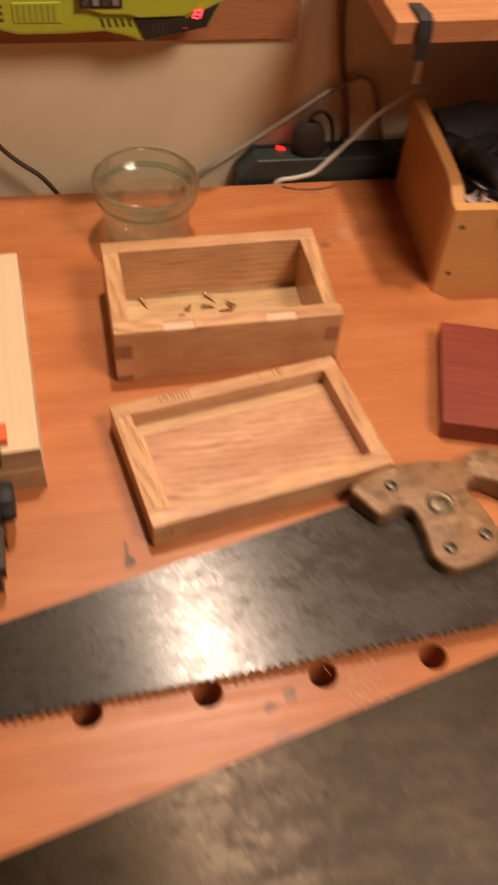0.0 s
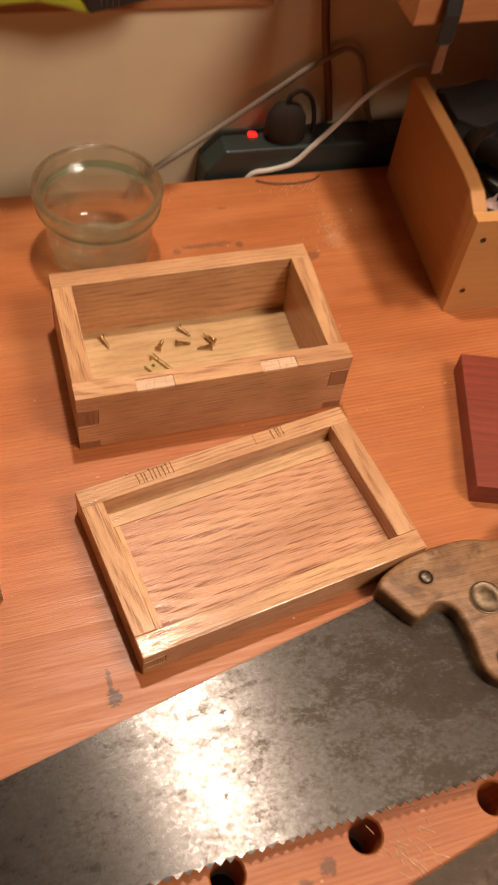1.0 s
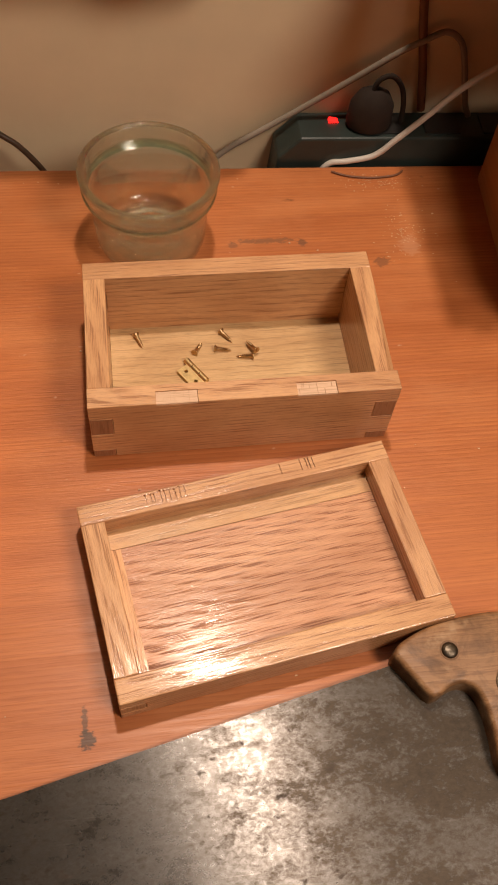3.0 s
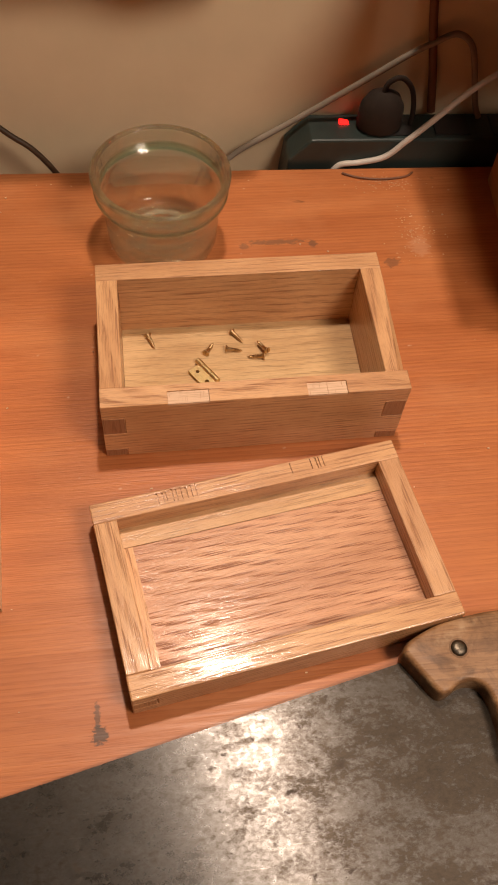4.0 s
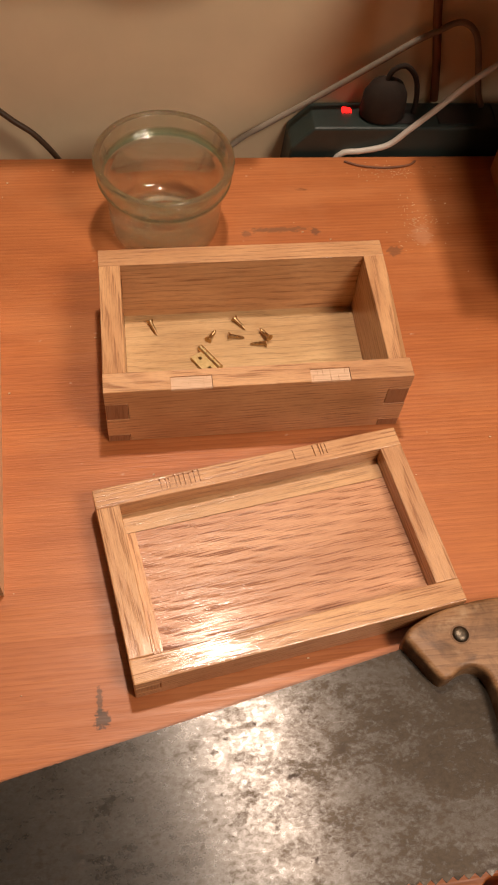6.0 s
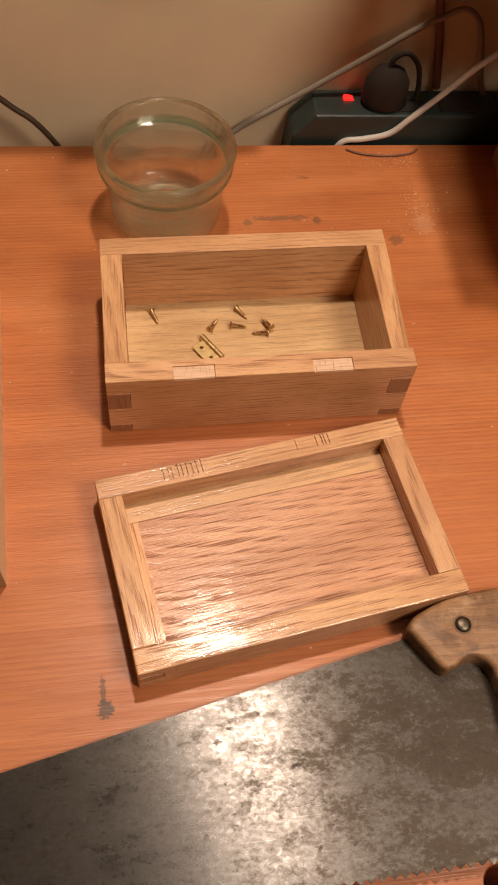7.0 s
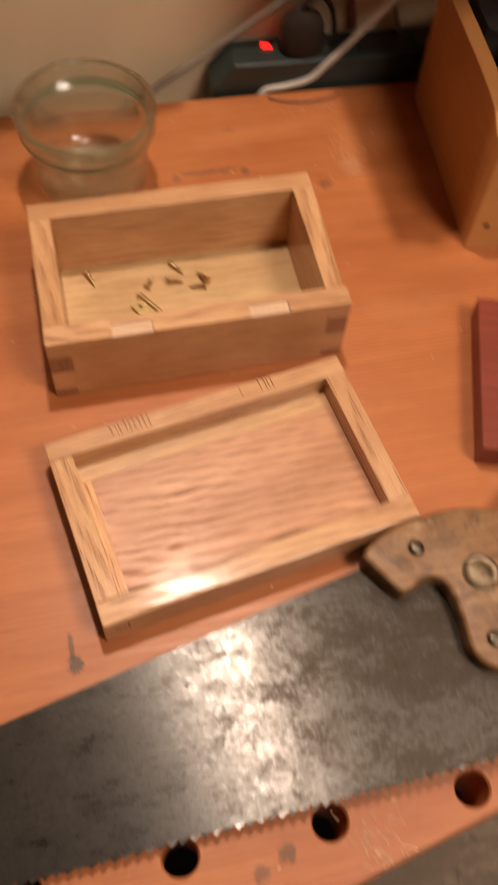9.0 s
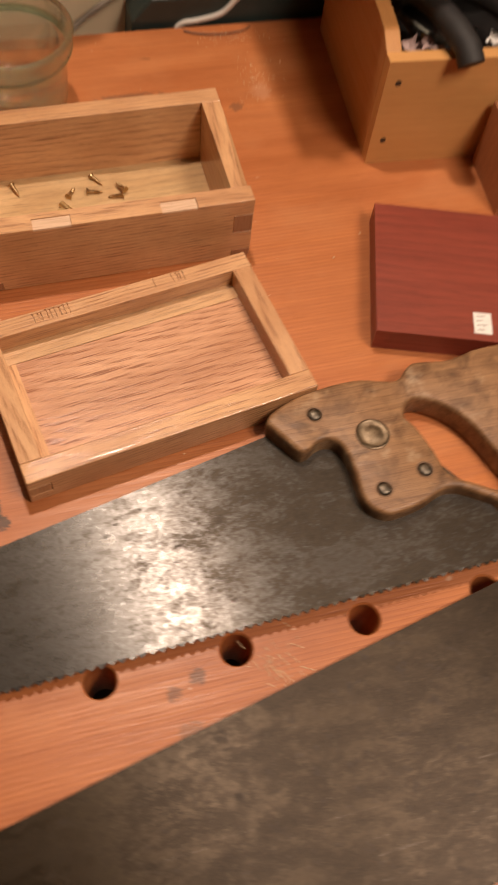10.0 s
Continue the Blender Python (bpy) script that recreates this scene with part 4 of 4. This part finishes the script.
tagged(tape, "roll of black tape lying in the tray", "tape roll")
tin = finish("black_cup", turned([(0, 0.0), (0.030, 0.0), (0.031, 0.002), (0.033, 0.105), (0.0315, 0.105), (0.0295, 0.004), (0, 0.004)], 40), BLACK, smooth=True)
tin.matrix_world = in_tray(0.175, 0.120, 0.008)
tagged(tin, "black plastic cup standing in the tray", "cup")
for k, (x, y, z, turn, mat, label) in enumerate(((0.028, 0.024, 0.088, 30, PINK, "crumpled pinkish scrap of paper"), (0.042, 0.024, 0.090, -20, PINK, "crumpled pinkish scrap of paper"),
                                                 (0.096, 0.026, 0.090, 70, PAPER, "crumpled grey-white scrap of paper"))):
    bm = bmesh.new()
    bmesh.ops.create_grid(bm, x_segments=6, y_segments=6, size=0.0095)
    rng = random.Random(40 + k)
    for v in bm.verts:
        v.co += Vector((rng.uniform(-1, 1), rng.uniform(-1, 1), rng.uniform(-3, 3))) * 0.0012
    extra = bmesh.ops.solidify(bm, geom=list(bm.faces), thickness=0.0006)
    ob = finish("paper_scrap", bm, mat)
    ob.matrix_world = in_tray(x, y, z, 15 * (-1) ** k, 10, turn)
    tagged(ob, label, "paper scrap", "paper scraps")
key = finish("hex_key", tube([(-0.03, 0, 0), (0.02, 0, 0), (0.024, 0.001, 0), (0.026, 0.005, 0), (0.026, 0.018, 0)], 0.0015, 6), STEEL)
key.matrix_world = in_tray(0.062, 0.075, 0.122, 0, -12, 40)
tagged(key, "bright steel hex key lying on the tools", "hex key")
driver = thing("screwdriver", in_tray(0.150, 0.060, 0.098, 0, -4, 65), "screwdriver with a black handle lying across the tray", "screwdriver")
part("handle", tube([(-0.05, 0, 0), (-0.046, 0, 0), (-0.02, 0, 0), (0.02, 0, 0), (0.03, 0, 0)], 0.013, 10, 0.7), BLACK, driver, smooth=True)
part("shaft", tube([(0.03, 0, 0), (0.085, 0, 0)], 0.003, 8), STEEL, driver, smooth=True)
# loose dark oddments that fill the tray under the tools
rng = random.Random(12)
for k in range(46):
    x, y = rng.uniform(0.030, TW - 0.03), rng.uniform(0.026, TD - 0.026)
    z = rng.uniform(0.020, 0.072)
    length = rng.uniform(0.02, 0.05)
    ob = finish("drill_bit" if k % 3 == 0 else "bolt", turned([(0, 0), (0.0055, 0), (0.0055, 0.004), (0.0028, 0.0045), (0.0028, length), (0, length + 0.001)], 10), (DARK_STEEL, BLACK, DARK_STEEL)[k % 3], smooth=True)
    ob.matrix_world = in_tray(x, y, z, rng.uniform(60, 120), 0, rng.uniform(0, 360))
    tagged(ob, "dark steel oddment in the tool tray", "hardware", "oddments in the tray")
fill = finish("rag", turned([(0, 0.070), (0.03, 0.066), (0.07, 0.060), (0.075, 0.02), (0.07, 0.0085), (0, 0.0085)], 24), RUBBER, smooth=True)
for v in fill.data.vertices:
    v.co.z += 0.006 * noise.noise(v.co * 60) if v.co.z > 0.01 else 0
    v.co.x *= 1.38
fill.matrix_world = in_tray(TW / 2, TD / 2, 0)
tagged(fill, "crumpled black cloth filling the bottom of the tray", "rag")

pouch = boxed((0.016, 0.224, 0.104, 0.156, 0.074, 0.108))
bmesh.ops.subdivide_edges(pouch, edges=pouch.edges[:], cuts=9, use_grid_fill=True)
for v in pouch.verts:
    v.co += Vector((0, 0.4, 1)) * 0.010 * noise.noise(v.co * 45)
pouch = finish("tool_pouch", pouch, RUBBER, smooth=True)
pouch.matrix_world = TRAY
tagged(pouch, "limp black tool pouch lying along the tray", "tool pouch")

# ---- on the wall: cleat and charger ----
cleat = finish("cleat", boxed((-0.45, 0.2165, -0.0075, -0.0005, 0.1445, 0.290)), CLEAT_WOOD, soft=0.001)
cleat.matrix_world = WALL
tagged(cleat, "brown wooden cleat board screwed to the wall", "wall cleat")

charger = thing("battery_charger", WALL @ pose(0.0145, -0.0077, 0.1650), "lime green battery charger with a lit red lamp on a cleat", "battery charger")
OUTLINE = [(-0.085, 0.022), (-0.079, 0.0128), (-0.064, 0.0086), (-0.020, 0.0086), (0.012, 0.0105), (0.030, 0.006), (0.044, 0.001), (0.052, 0.001), (0.107, 0.013), (0.121, 0.040), (0.119, 0.085), (-0.085, 0.085)]
part("body", prism(OUTLINE, -0.044, 0, "y"), LIME, charger, soft=0.004, steps=3)
part("upper_deck", prism([(-0.012, 0.082), (-0.009, 0.044), (-0.001, 0.0325), (0.012, 0.0285), (0.034, 0.0280), (0.043, 0.0250), (0.085, 0.0262), (0.096, 0.032), (0.103, 0.050), (0.103, 0.082)][::-1], -0.050, -0.0445, "y"), LIME, charger, soft=0.0025, steps=3)
part("grille_frame", prism([(-0.066, 0.0205), (-0.024, 0.0205), (-0.024, 0.0385), (-0.066, 0.0385)], -0.0455, -0.0442, "y"), LIME, charger, soft=0.001)
panel = part("display_panel", prism([(0.0385, 0.0238), (0.0485, 0.0032), (0.1045, 0.0146), (0.1165, 0.0370), (0.0870, 0.0232)], -0.0462, -0.0442, "y"), BLACK, charger, "black display panel", soft=0.0008)
for x0, z0, x1, z1 in ((0.0925, 0.0228, 0.0965, 0.0238), (0.0935, 0.0262, 0.0980, 0.0272), (0.0945, 0.0296, 0.0990, 0.0306)):
    part("segment", boxed((x0, x1, -0.0470, -0.0462, z0, z1)), RED_LED, panel, "glowing red display segment")
for x0 in (0.0912, 0.0972):
    part("segment", prism([(x0, 0.0236), (x0 + 0.0012, 0.0236), (x0 + 0.0036, 0.0304), (x0 + 0.0024, 0.0304)], -0.0470, -0.0462, "y"), RED_LED, panel, "glowing red display segment")
part("digit", boxed((0.0820, 0.0870, -0.0467, -0.0462, 0.0140, 0.0152)), RED_GLOW, panel)
for k in range(4):
    part("rib", boxed((0.0560 + 0.0042 * k, 0.0567 + 0.0042 * k, -0.0466, -0.0462, 0.0085, 0.0190)), DARK_STEEL, panel)
part("socket", boxed((-0.0080, 0.0290, -0.0515, -0.0500, 0.0355, 0.0790)), BLACK, charger, "black battery socket", soft=0.0008)
for k in range(4):
    part("contact", boxed((-0.0050 + 0.0085 * k, 0.0005 + 0.0085 * k, -0.0520, -0.0515, 0.0380, 0.0600)), (DARK_STEEL, INK)[k % 2], charger)
# the vents are thin raised pieces; slot shade is only in their colour
for k in range(7):
    part("vent_slot", boxed((-0.0625 + 0.0052 * k, -0.0600 + 0.0052 * k, -0.0460, -0.0452, 0.0220, 0.0370)), LIME_SHADED, charger)
for k in range(5):
    x = 0.0090 + 0.0060 * k
    part("vent_slot", prism([(x + 0.0018, 0.0155), (x + 0.0044, 0.0155), (x + 0.0022, 0.0232), (x - 0.0004, 0.0232)], -0.0446, -0.0436, "y"), SLOT_SHADE, charger, "slanted vent slot with its shade put into the colour")
for k in range(3):
    part("vent_slot", prism([(-0.0845, 0.0235 + 0.006 * k), (-0.0740, 0.0215 + 0.006 * k), (-0.0740, 0.0240 + 0.006 * k), (-0.0845, 0.0262 + 0.006 * k)], -0.0447, -0.0436, "y"), SLOT_SHADE, charger, "slanted vent slot with its shade put into the colour")

# ---- shelf over the tray, with a strap ----
shelf = finish("shelf", prism([(0.2430, 0.1200), (1.00, 0.1200), (1.00, 0.2840), (0.2430, 0.3078)], 0.2290, 0.2470, "z"), SHELF_WOOD, soft=0.0008)
tagged(shelf, "orange fir shelf board fixed over the tool tray", "shelf")
post = finish("shelf_bracket", boxed((0.62, 0.64, 0.14, 0.2470, 0.0, 0.2288)), CLEAT_WOOD, soft=0.001)
tagged(post, "brown wooden upright under the shelf", "shelf support")
strap = thing("strap", pose(0.2660, 0.1190, 0.2480), "black strap with a grey tip hanging over the shelf edge", "strap")
part("band", prism([(0.030, 0.0005), (0.004, 0.004), (-0.003, 0.002), (-0.0055, -0.010), (-0.0050, -0.030), (-0.0020, -0.030), (-0.0022, -0.010), (0.000, -0.0008), (0.004, -0.0005), (0.030, -0.0008)], -0.0055, 0.0055, "x"), RUBBER, strap, soft=0.0006)
part("tip", prism([(-0.0048, -0.0302), (-0.0048, -0.050), (-0.0025, -0.050), (-0.0022, -0.0302)], -0.0035, 0.0035, "x"), BROWN_CORD, strap, "dull grey-brown strap end", soft=0.0005)

# ---- power strip and cords ----
strip = thing("power_strip", WALL @ pose(0.158, -0.0445, -0.0552), "dark grey-green power strip with a lit red switch at the wall", "power strip")
part("body", prism([(0.0, 0.0), (0.30, 0.0), (0.30, 0.072), (0.294, 0.080), (0.022, 0.080), (0.004, 0.060)], 0.009, 0.043, "y"), STRIP_GREEN, strip, soft=0.002, steps=2)
part("switch", prism([(0.047, 0.0802), (0.056, 0.0802), (0.055, 0.0812), (0.048, 0.0826)], 0.028, 0.034, "y"), RED_NEON, strip, "glowing red rocker switch", soft=0.001)
for k in range(4):
    part("outlet", boxed((0.078 + 0.05 * k, 0.108 + 0.05 * k, 0.014, 0.038, 0.0800, 0.0812)), BLACK, strip, soft=0.0008)
plug = thing("plug", WALL @ pose(0.238, -0.0185, 0.0262), "dull black plug with its cord in the power strip", "plug")
plug_body = turned([(0, 0), (0.0165, 0), (0.0175, 0.004), (0.0165, 0.020), (0.012, 0.029), (0.005, 0.033), (0, 0.033)], 24)
bmesh.ops.scale(plug_body, vec=(1.1, 0.85, 1.0), verts=plug_body.verts)
part("body", plug_body, DULL_BLACK, plug, smooth=True)

cable("white_cord", [(0.1960, 0.2745, -0.0180), (0.1990, 0.2738, -0.0080), (0.2060, 0.2728, 0.0010), (0.2210, 0.2710, 0.0040), (0.2420, 0.2700, 0.0100), (0.2570, 0.2690, 0.0260), (0.2770, 0.2680, 0.0490), (0.2980, 0.2670, 0.0740),
                     (0.3190, 0.2670, 0.0910), (0.3400, 0.2660, 0.1030), (0.3540, 0.2640, 0.1030), (0.3640, 0.2620, 0.0950)], 0.0025, WHITE_CORD, "white flexible cord rising from the power strip")
cable("grey_cord", [(0.0900, 0.2900, -0.0300), (0.1170, 0.3000, -0.0080), (0.1450, 0.3010, 0.0105), (0.1720, 0.3010, 0.0280), (0.2020, 0.3000, 0.0490), (0.2310, 0.3000, 0.0690), (0.2540, 0.3000, 0.0850),
                    (0.2720, 0.3000, 0.0950), (0.2880, 0.3000, 0.1020), (0.3010, 0.2990, 0.0950), (0.3090, 0.2990, 0.0780), (0.3200, 0.2980, 0.0400), (0.3260, 0.2960, 0.0270)], 0.0026, GREY_CORD, "grey cord looping up the wall behind the bowl")
cable("lamp_cable", [(0.2850, 0.3020, 0.0300), (0.2770, 0.3020, 0.0700), (0.2680, 0.3030, 0.1100), (0.2610, 0.3030, 0.1500), (0.2560, 0.3030, 0.2000), (0.2520, 0.3030, 0.2700), (0.2500, 0.3030, 0.4000)], 0.0035, BROWN_CORD, "brown cord running down the wall")
cable("black_plug_cord", [(0.2360, 0.2900, 0.0560), (0.2390, 0.2900, 0.0670), (0.2490, 0.2900, 0.0710), (0.2590, 0.2900, 0.0610), (0.2640, 0.2900, 0.0440), (0.2650, 0.2900, 0.0270)], 0.0022, DULL_BLACK, "black cord bent over the plug")
cable("thin_wire", [(0.2050, 0.2620, 0.0012), (0.2180, 0.2560, 0.0012), (0.2380, 0.2530, 0.0012), (0.2580, 0.2550, 0.0012), (0.2660, 0.2600, 0.0012)], 0.0009, BROWN_CORD, "thin brown wire lying on the bench", "wire")
cable("power_cable", [(-0.1000, 0.2960, 0.0720), (-0.0840, 0.2930, 0.0460), (-0.0660, 0.2900, 0.0280), (-0.0500, 0.2880, 0.0150), (-0.0360, 0.2860, -0.0040), (-0.0300, 0.2860, -0.0200), (-0.0290, 0.2870, -0.0530)], 0.0024, DARK_CORD, "dark brown cable dropping behind the bench")

# ---- sawdust and splinters by the dog holes ----
bm = bmesh.new()
rng = random.Random(77)
for k in range(34):
    x, y = rng.gauss(0.129, 0.008), rng.gauss(-0.302, 0.008)
    a, l = rng.gauss(-1.0, 0.25), rng.uniform(0.002, 0.011)
    w = rng.uniform(0.00015, 0.0003)
    dx, dy = math.cos(a) * l, math.sin(a) * l
    v = [bm.verts.new(p) for p in ((x, y, 0.0003), (x + w, y + w, 0.0003), (x + dx + w, y + dy + w, 0.0004), (x + dx, y + dy, 0.0004), (x + dx / 2, y + dy / 2, 0.0006))]
    for f in ((0, 1, 4), (1, 2, 4), (2, 3, 4), (3, 0, 4), (3, 2, 1, 0)):
        bm.faces.new([v[i] for i in f])
for k in range(70):
    x, y = rng.uniform(-0.09, 0.30), rng.uniform(-0.19, 0.262)
    r = rng.choice((0.0003, 0.0004, 0.0007))
    box(bm, x, x + r * 2, y, y + r, 0.0002, 0.0002 + r)
for mx, my, sx, sy, n in ((0.242, 0.250, 0.014, 0.006, 110), (0.254, 0.188, 0.010, 0.014, 110), (-0.006, 0.268, 0.020, 0.006, 30)):
    for k in range(n):
        x, y = rng.gauss(mx, sx), rng.gauss(my, sy)
        if y < 0.262:
            r = rng.choice((0.0002, 0.0003, 0.0004))
            box(bm, x, x + r * rng.uniform(1, 3), y, y + r, 0.0002, 0.0002 + r)
tagged(finish("sawdust", bm, STRAW), "pale splinters and sawdust specks on the bench", "sawdust", kind="stuff")
